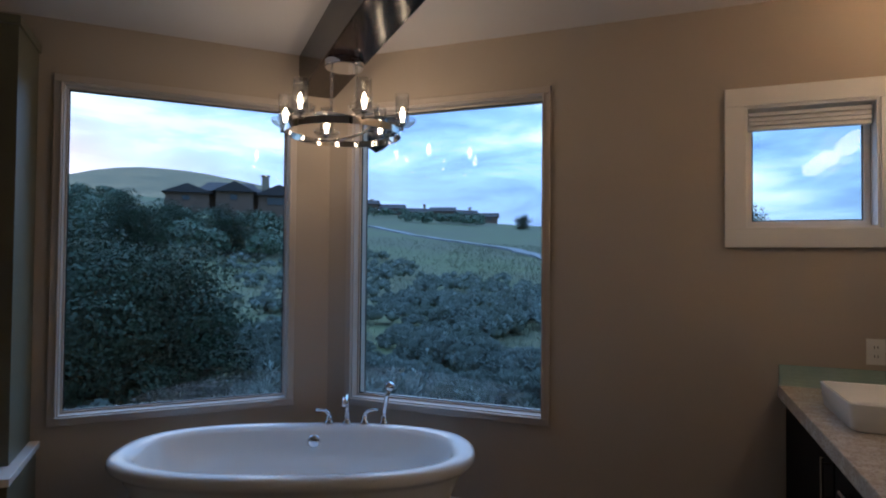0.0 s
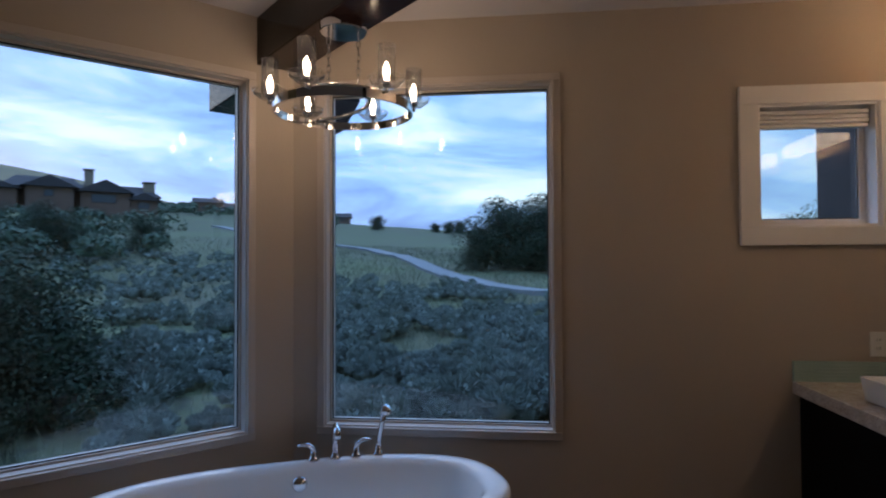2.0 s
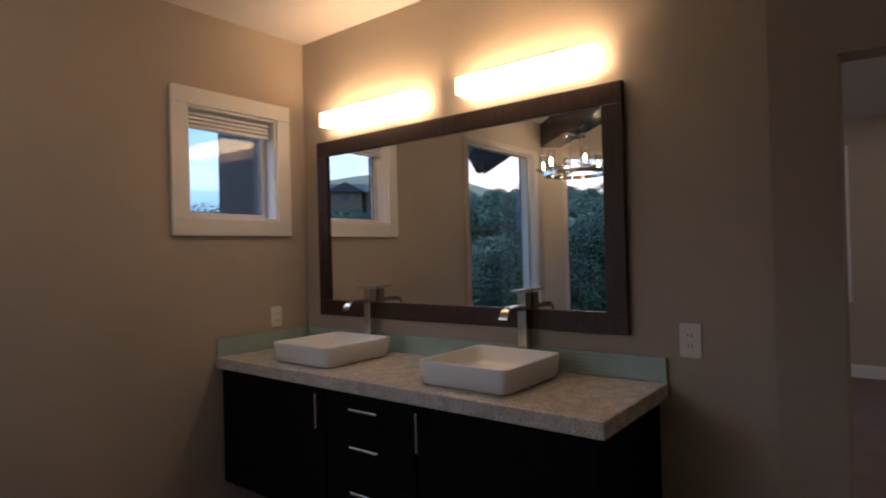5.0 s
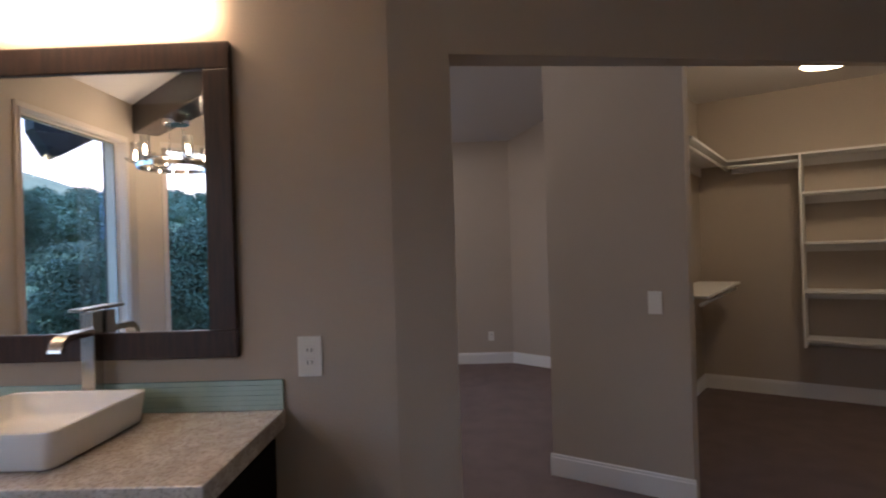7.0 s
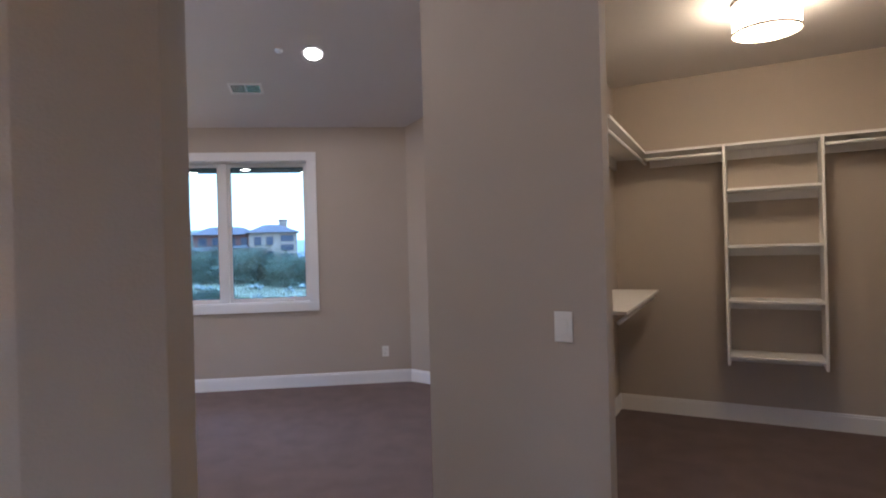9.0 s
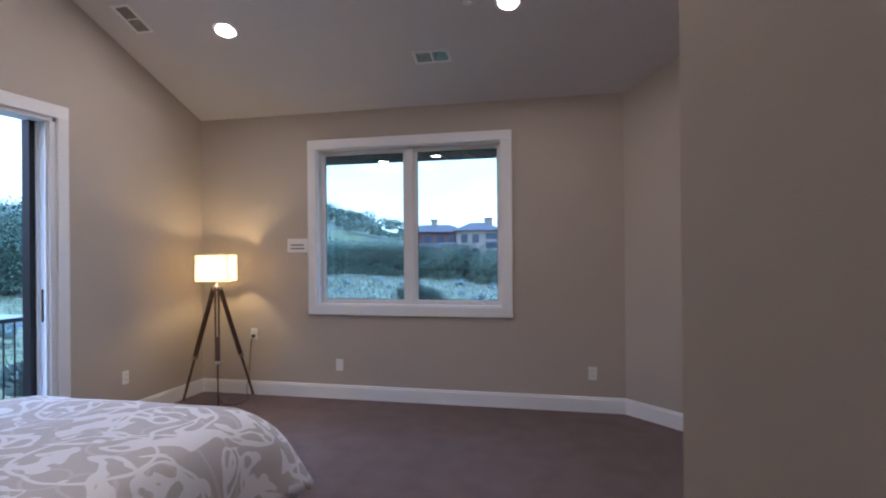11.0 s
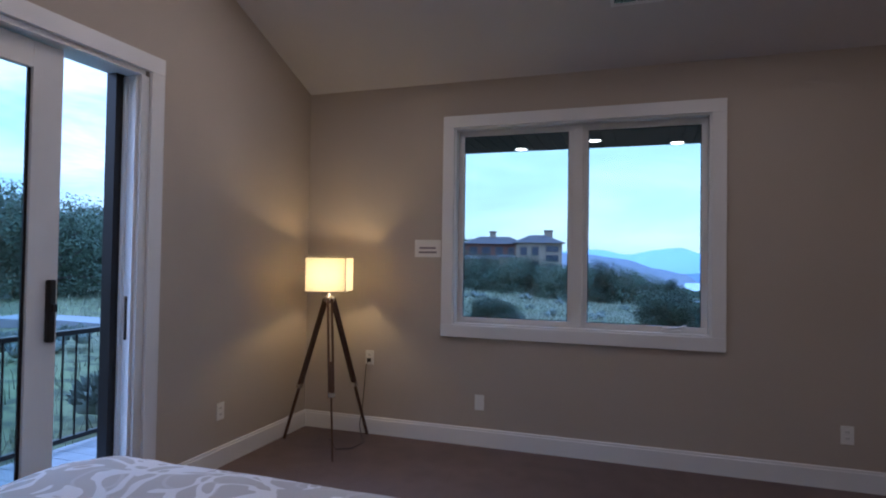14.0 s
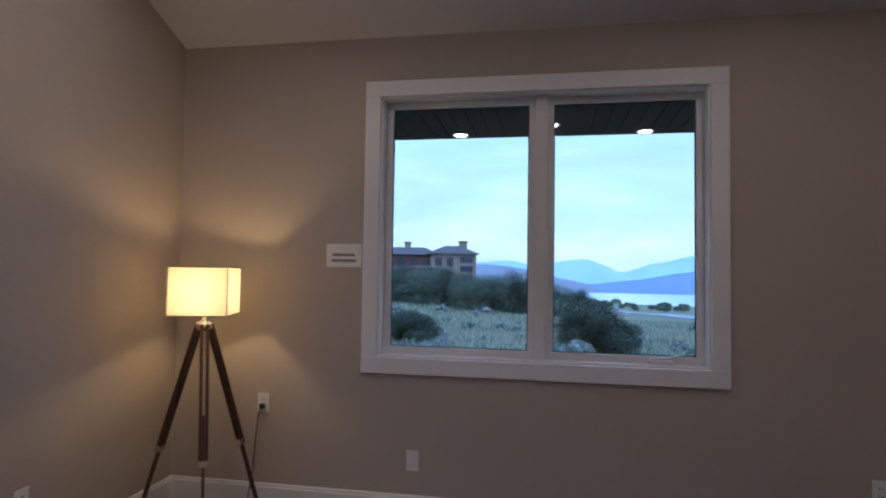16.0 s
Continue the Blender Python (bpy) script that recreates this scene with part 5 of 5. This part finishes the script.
# azimuth, distance, size and kind of each oak
TREES = ((137.8, 9.1, 0.86, 2), (146, 10.2, 1.0, 2), (153, 11, 1.1, 2), (131, 38, 0.62, 0), (135.5, 46, 0.6, 0), (127.5, 56, 0.5, 0), (124, 44, 0.5, 0), (139, 34, 0.7, 0), (147, 30, 0.8, 0),
         (92.9, 36, 0.66, 0), (90.6, 36.5, 0.92, 0), (88.4, 37.5, 0.86, 0), (86.2, 36, 0.98, 0), (83.6, 36, 0.74, 0), (81, 37, 0.62, 0), (77, 38, 0.55, 0), (72, 40, 0.6, 0), (67, 42, 0.7, 1),
         (103, 116, 0.62, 0), (96, 110, 0.5, 0), (97.3, 114, 0.4, 0), (95, 112, 0.55, 0),
         (63, 37, 0.95, 1), (58, 34, 0.95, 1), (54.5, 33, 1.05, 1), (50, 31, 0.80, 1), (46, 33, 0.8, 1), (41, 40, 0.9, 1), (60, 50, 1.2, 1), (55, 52, 1.2, 1), (50, 50, 1.2, 1), (46, 54, 1.2, 1),
         (-0.2, 23.6, 0.72, 2), (-2.4, 25.5, 0.48, 2), (14.6, 23.9, 0.46, 2), (13.2, 26, 0.36, 2),
         (22, 58, 0.74, 1), (19.5, 60, 0.8, 1), (17, 60, 0.82, 1), (15, 64, 0.8, 0), (12.6, 61, 0.84, 1), (10.4, 64, 0.88, 0), (8.4, 60, 0.78, 1), (6.2, 62, 0.8, 1), (4.2, 63, 0.86, 0), (2.2, 66, 0.8, 1), (0.2, 70, 0.72, 1), (-1.8, 76, 0.6, 0), (24.5, 56, 0.7, 1), (28, 54, 0.8, 1))
for az, r, s, k in TREES:
    plant_tree(az, r, s, k)

# woods too many to count
verts, faces = [], []
for _ in range(1000):
    az = rng.choice((rng.uniform(12, 46), rng.uniform(20, 70), rng.uniform(28, 60), rng.uniform(-12, 30), rng.uniform(122, 176), rng.uniform(124, 170)))
    r = rng.uniform(52, 90) if az < 75 else rng.uniform(34, 120) * (1 if az > 135 else 1.1)
    if az < 6:
        r = rng.uniform(62, 84) if rng.random() < 0.4 and az > -1 else rng.uniform(120, 170)
    elif az < 46:
        r = rng.uniform(60, 215)
    if 117 < az < 140 and r > 62:
        r = rng.uniform(34, 60)
    if 121 < az < 137 and rng.random() < 0.6:
        continue   # open sagebrush below the ridge house
    x, y, z = at_land(az, r)
    w = rng.uniform(1.0, 2.4) * (0.8 + r / 150) * (0.62 if az < 24 or az > 112 else 1.0)
    if az < 0:
        w *= 0.5
    leaf_cloud(verts, faces, (x, y, z + w * 0.75), w, 210, 0.165 * (0.7 + r / 140), 0.8, rng, 0.5)
for _ in range(90):   # scrub along the skyline to the north
    x, y, z = at_land(rng.uniform(107, 125), rng.uniform(118, 150))
    w = rng.uniform(0.7, 1.7)
    leaf_cloud(verts, faces, (x, y, z + w * 0.6), w, 90, 0.34, 0.7)
tagged(new("woods", cloud_mesh("woods", verts, faces, M_OAK2)), "dark green scrub oak woods on the slopes", "woods", "", "stuff")

verts, faces = [], []
def off_path(az, r, gap):
    for (a0, r0), (a1, r1) in zip(PATHWAY, PATHWAY[1:]):
        if a1 <= az <= a0:
            return abs(r - (r0 + (r1 - r0) * (az - a0) / (a1 - a0))) > gap
    return True


_ball = bmesh.new()
bmesh.ops.create_icosphere(_ball, subdivisions=2, radius=1.0)
BALL_V = [v.co.copy() for v in _ball.verts]
BALL_F = [tuple(v.index for v in f.verts) for f in _ball.faces]
_ball.free()


def slope_limit(az):
    return 29 if 70 < az < 112 else 34 + (az - 112) * 1.4 if az >= 112 else 60


for _ in range(840):
    az = rng.choice((rng.uniform(76, 150), rng.uniform(84, 130), rng.uniform(84, 130), rng.uniform(20, 76), rng.uniform(-14, 24)))
    r = 7.2 + (slope_limit(az) - 7) * rng.random() ** 1.25
    x, y, z = at_land(az, r)
    if not off_path(az, r, 2.2):
        continue
    if -1.5 < x < 10.2 and y < 7.6:
        continue
    if x < 9.9 and y < 5.6 and x > -3:
        continue
    if az < 34 and rng.random() < 0.75 or 34 <= az < 66 and rng.random() < 0.2:
        continue   # the eastern slope is mostly grass
    if 70 < az < 104 and noise.noise(Vector((x * 0.22, y * 0.22, 5))) < -0.06:
        continue   # bare, grassy gaps
    s = rng.uniform(0.26, 0.72)
    dense = min(1.0, 12 / r)
    lobes = 6 if r < 22 else 4
    for k in range(lobes):
        a = 2 * math.pi * k / (lobes - 1) + rng.uniform(-0.4, 0.4)
        d = 0.0 if k == lobes - 1 else s * rng.uniform(0.35, 0.75)
        c = Vector((x + d * math.cos(a), y + d * math.sin(a), z + s * (0.62 if k == lobes - 1 else rng.uniform(0.25, 0.5))))
        rad = s * rng.uniform(0.26, 0.46)
        i = len(verts)
        ph = rng.uniform(0, 50)
        for v in BALL_V:
            bump = 0.66 + 0.28 * noise.noise(v * 2.2 + Vector((ph, 0, 0)))
            verts.append(c + Vector((v.x, v.y, v.z * 0.95)) * rad * bump)
        faces.extend(tuple(i + q for q in f) for f in BALL_F)
        # upright grey sprigs make the outline
        for _k in range(max(30, int(330 * min(1.0, 10 / r) ** 1.4))):
            d = Vector((rng.gauss(0, 0.75), rng.gauss(0, 0.75), abs(rng.gauss(0.45, 0.5)))).normalized()
            p0 = c + d * rad * rng.uniform(0.5, 0.75)
            p1 = c + d * rad * rng.uniform(0.88, 1.12) + Vector((0, 0, rad * rng.uniform(0.0, 0.16)))
            across = (p1 - p0).orthogonal()
            across.rotate(Matrix.Rotation(rng.uniform(0, 6.28), 3, (p1 - p0).normalized()))
            across = across.normalized() * rad * (rng.uniform(0.018, 0.04) + 0.0026 * r)
            q = p0.lerp(p1, 0.6)
            i = len(verts)
            verts.extend((p0, q + across, p1, q - across))
            faces.append((i, i + 1, i + 2, i + 3))
tagged(new("sagebrush", cloud_mesh("sagebrush", verts, faces, M_SAGE)), "grey-green sagebrush clumps over the hillside", "sagebrush", "", "stuff")

sage_faces = [len(f) == 3 for f in bpy.data.meshes["sagebrush"].polygons for f in (f.vertices,)]
bpy.data.meshes["sagebrush"].polygons.foreach_set("use_smooth", sage_faces)
verts, faces = [], []
for _ in range(60000):
    az = rng.choice((rng.uniform(70, 140), rng.uniform(20, 76), rng.uniform(-14, 24), rng.uniform(-14, 24), rng.uniform(78, 110)))
    r = 7.5 + 55 * rng.random() ** 1.3
    x, y, z = at_land(az, r)
    if -1.5 < x < 10.2 and y < 7.4 or (x < 9.9 and y < 5.6 and x > -3):
        continue
    if not off_path(az, r, 1.1):
        continue
    h, w = rng.uniform(0.12, 0.34), 0.005 + r * 0.0006
    a = rng.uniform(0, 6.28)
    dx, dy, lx, ly = w * math.cos(a), w * math.sin(a), rng.uniform(-0.12, 0.12), rng.uniform(-0.12, 0.12)
    i = len(verts)
    verts.extend(((x - dx, y - dy, z - 0.05), (x + dx, y + dy, z - 0.05), (x + lx, y + ly, z + h)))
    faces.append((i, i + 1, i + 2))
tagged(new("tall_grass", cloud_mesh("tall_grass", verts, faces, M_GRASS)), "dry yellow-green grass between the sagebrush", "grass", "", "stuff")

# ---- houses ----
M_STUCCO = material("brown_house_stucco", (0.15, 0.09, 0.065), 0.95, amount=0.4, scale=0.5)
M_TAN = material("tan_house_stone", (0.25, 0.19, 0.135), 0.9, amount=0.5, scale=0.8)
M_BRICKRED = material("red_brown_house_boards", (0.13, 0.055, 0.038), 0.95, amount=0.4, scale=0.5)
M_ROOF = material("dark_slate_roof", (0.055, 0.045, 0.045), 0.95, amount=0.4, scale=1.0)
M_WIN = material("dark_house_glass", (0.03, 0.04, 0.055), 0.1)


def gable(bm_r, x0, x1, y0, y1, z, h, over=0.5, hip=0.0):
    if hip < 0:   # the ridge runs front to back, with a gable end towards the valley
        xm = (x0 + x1) / 2
        vs = [bm_r.verts.new(p) for p in ((x0 - over, y0 - over, z), (x1 + over, y0 - over, z), (x1 + over, y1 + over, z), (x0 - over, y1 + over, z), (xm, y0 - over, z + h), (xm, y1 + over, z + h))]
        for q in ((0, 1, 4), (1, 2, 5, 4), (2, 3, 5), (3, 0, 4, 5), (3, 2, 1, 0)):
            bm_r.faces.new([vs[i] for i in q])
        return
    ym = (y0 + y1) / 2
    vs = [bm_r.verts.new(p) for p in ((x0 - over, y0 - over, z), (x1 + over, y0 - over, z), (x1 + over, y1 + over, z), (x0 - over, y1 + over, z), (x0 - over + hip, ym, z + h), (x1 + over - hip, ym, z + h))]
    for q in ((0, 1, 5, 4), (2, 3, 4, 5), (1, 2, 5), (3, 0, 4), (3, 2, 1, 0)):
        bm_r.faces.new([vs[i] for i in q])


def house(name, label, az, r, turn, blocks, chimneys, windows, wall_mats, dz=0.0):
    x, y, z = at_land(az, r)
    h = thing(name, label, "house", pose(x, y, z + dz, 0, 0, turn), "hillside houses")
    for k, (x0, x1, y0, y1, hh, rh, hip) in enumerate(blocks):
        w = part("wall", boxes((x0, x1, y0, y1, -4.0, hh)), wall_mats[k % len(wall_mats)], h)
        bm = bmesh.new()
        gable(bm, x0, x1, y0, y1, hh + 0.003, rh, 0.6, hip)
        part("roof", bm, M_ROOF, h, "dark low-pitched roof")
    for cx_, cy_, z0, z1, s in chimneys:
        c = part("chimney", boxes((cx_ - s, cx_ + s, cy_ - s, cy_ + s, z0, z1)), M_TAN, h, "stone chimney")
        part("chimney_cap", boxes((cx_ - s - 0.15, cx_ + s + 0.15, cy_ - s - 0.15, cy_ + s + 0.15, z1, z1 + 0.2)), M_ROOF, c)
    for wx0, wx1, wy, wz0, wz1 in windows:
        w = part("window", boxes((wx0, wx1, wy - 0.05, wy - 0.001, wz0, wz1)), M_ROOF, h)
        part("pane", boxes((wx0 + 0.1, wx1 - 0.1, wy - 0.08, wy - 0.051, wz0 + 0.1, wz1 - 0.1)), M_WIN, w)
    return h


house("ridge_house", "long brown lodge house with gabled roofs on the ridge", 129.2, 105, 129.2 - 90, [(-13, -6.5, -5, 4, 1.3, 1.5, -1), (-8, 1, -3, 5, 1.9, 2.0, 1.5), (-5.5, 0.2, -5.5, 3, 1.7, 1.7, -1), (1.0, 7.5, -4.5, 4, 1.4, 1.9, -1), (0, 11.6, -2, 4, 1.2, 1.9, 2.0), (7.6, 11.4, -4, 3, 0.5, 1.2, -1)], [(2.2, 0, 2.0, 5.1, 0.6), (10.5, 0, 1.0, 3.6, 0.8)], [(-10.6, -9.4, -5, 0.0, 0.9), (-3.4, -2.2, -5.5, 0.3, 1.3), (2.4, 5.6, -4.5, -0.2, 1.1), (8.6, 10.2, -4, -0.8, 0.2)], (M_STUCCO,), 1.6)
house("valley_house", "large tan and brown house with low hipped roof and chimneys", 11.8, 111, 11.8 - 90, [(-8.8, 1.5, -4, 6, 5.4, 1.5, 3.0), (0.2, 8.2, -6, 5, 5.6, 1.6, 3.2), (-9.6, -3.0, -6.5, -4.1, 2.6, 0.7, 1.0), (-2.8, 0.0, -6.2, -4.1, 3.0, 0.5, 0.8)], [(-4.0, 1, 6.0, 7.7, 0.55), (6.2, 0, 6.0, 7.9, 0.7)], [(-8.0, -6.6, -4, 3.5, 4.9), (-5.8, -4.2, -4, 3.5, 4.9), (-3.4, -2.0, -4, 3.4, 4.9), (-1.2, 0.0, -4, 3.5, 4.9), (1.0, 2.2, -6, 3.4, 4.9), (3.0, 4.2, -6, 3.4, 4.9), (5.4, 7.6, -6, 4.0, 5.1), (5.4, 7.6, -6, 2.4, 3.5), (5.4, 7.6, -6, 0.8, 1.9), (1.0, 2.2, -6, 0.9, 2.4), (3.0, 4.2, -6, 0.9, 2.4), (-8.4, -6.4, -6.5, 0.6, 2.0)], (M_BRICKRED, M_TAN, M_BRICKRED, M_TAN), 2.3)
for i, az in enumerate((106.6, 108.7, 110.8, 113.2, 115.8, 118.4)):
    house("row_house", "far brown townhouse on the skyline", az, 200, az - 90 + (8 if i % 2 else -6), [(-4.5, 3.5, -3, 3, 1.2 + 0.5 * (i % 3), 1.6, 0)], [(1.5, 0, 1.5, 4.0, 0.4)] if i % 2 else [], [(-3, -1.6, -3, 0.0, 0.9), (0.6, 2.2, -3, 0.0, 0.9)], (M_STUCCO,), 3.0)

# ---- lake and mountains ----
# the pale base colour stands in for the sky mirrored in the water
M_LAKE = material("lake_water_with_sky_tone", (0.30, 0.38, 0.44), 0.15, amount=0.1, scale=0.01)
pts = []
for az in range(-30, -3):
    pts.append((EYE.x + 800 * math.cos(radians(az)), EYE.y + 800 * math.sin(radians(az))))
for az in range(-4, -31, -1):
    pts.append((EYE.x + 1350 * math.cos(radians(az)), EYE.y + 1350 * math.sin(radians(az))))
solid("lake", prism(pts, -45, -36), M_LAKE, "calm lake in the valley, paled for its sky reflection", "water")


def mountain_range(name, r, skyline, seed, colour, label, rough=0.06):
    """A ridge at distance r whose skyline is given as (azimuth, elevation) in degrees. Air haze is put into its colour.
    """
    m = material(name + "_hazy_slopes", colour, 1.0, amount=0.5, scale=0.004, bump=0.0)
    bm = bmesh.new()
    rows, n = [], 160
    az0, az1 = skyline[0][0], skyline[-1][0]
    for i in range(n + 1):
        az = az0 + (az1 - az0) * i / n
        for (a0, e0), (a1, e1) in zip(skyline, skyline[1:]):
            if a0 <= az <= a1:
                f = (az - a0) / (a1 - a0)
                f = f * 0.5 + (3 - 2 * f) * f * f * 0.5
                el = e0 + (e1 - e0) * f
        el += rough * noise.fractal(Vector((az * 0.7, seed, 0)), 1.0, 2.0, 5)
        top = 1.4 + r * math.tan(radians(el))
        c, sn = math.cos(radians(az)), math.sin(radians(az))
        rows.append([bm.verts.new((EYE.x + rr * c, EYE.y + rr * sn, z)) for rr, z in ((r * 0.88, -0.05 * r), (r * 0.95, (top - 0.05 * r) * 0.45), (r, top), (r * 1.1, -0.05 * r))])
    for a, b in zip(rows, rows[1:]):
        for k in range(3):
            bm.faces.new((a[k], a[k + 1], b[k + 1], b[k]))
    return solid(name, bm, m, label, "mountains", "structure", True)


# haze is painted into the slope colours, bluer with distance
mountain_range("backdrop_far_range", 3600, ((-60, 1.5), (-40, 2.2), (-20, 2.4), (-13.4, 1.95), (-10, 1.25), (-7, 0.35), (-5.2, 1.1), (-3.7, 1.65), (-1.5, 1.35), (1, 0.9), (3.5, 1.4), (7, 1.1), (14, 1.6), (40, 2.0)), 3.1, (0.27, 0.39, 0.52), "far mountain range coloured pale blue for haze")
mountain_range("backdrop_near_range", 2600, ((-60, 1.0), (-24, 1.5), (-16, 1.1), (-12, 0.35), (-8, -0.35), (-4, -0.8), (0, -1.3), (8, -1.6)), 8.4, (0.13, 0.19, 0.28), "mountain ridge beyond the lake, coloured blue-grey for haze")
mountain_range("backdrop_bare_ridge", 1900, ((-5.5, -1.7), (-4.0, -0.75), (-1.6, -0.35), (1.3, 0.5), (5.6, 1.0), (12, 1.2), (30, 1.0)), 5.7, (0.15, 0.16, 0.18), "grey-brown bare ridge beside the valley, faintly hazed in colour")
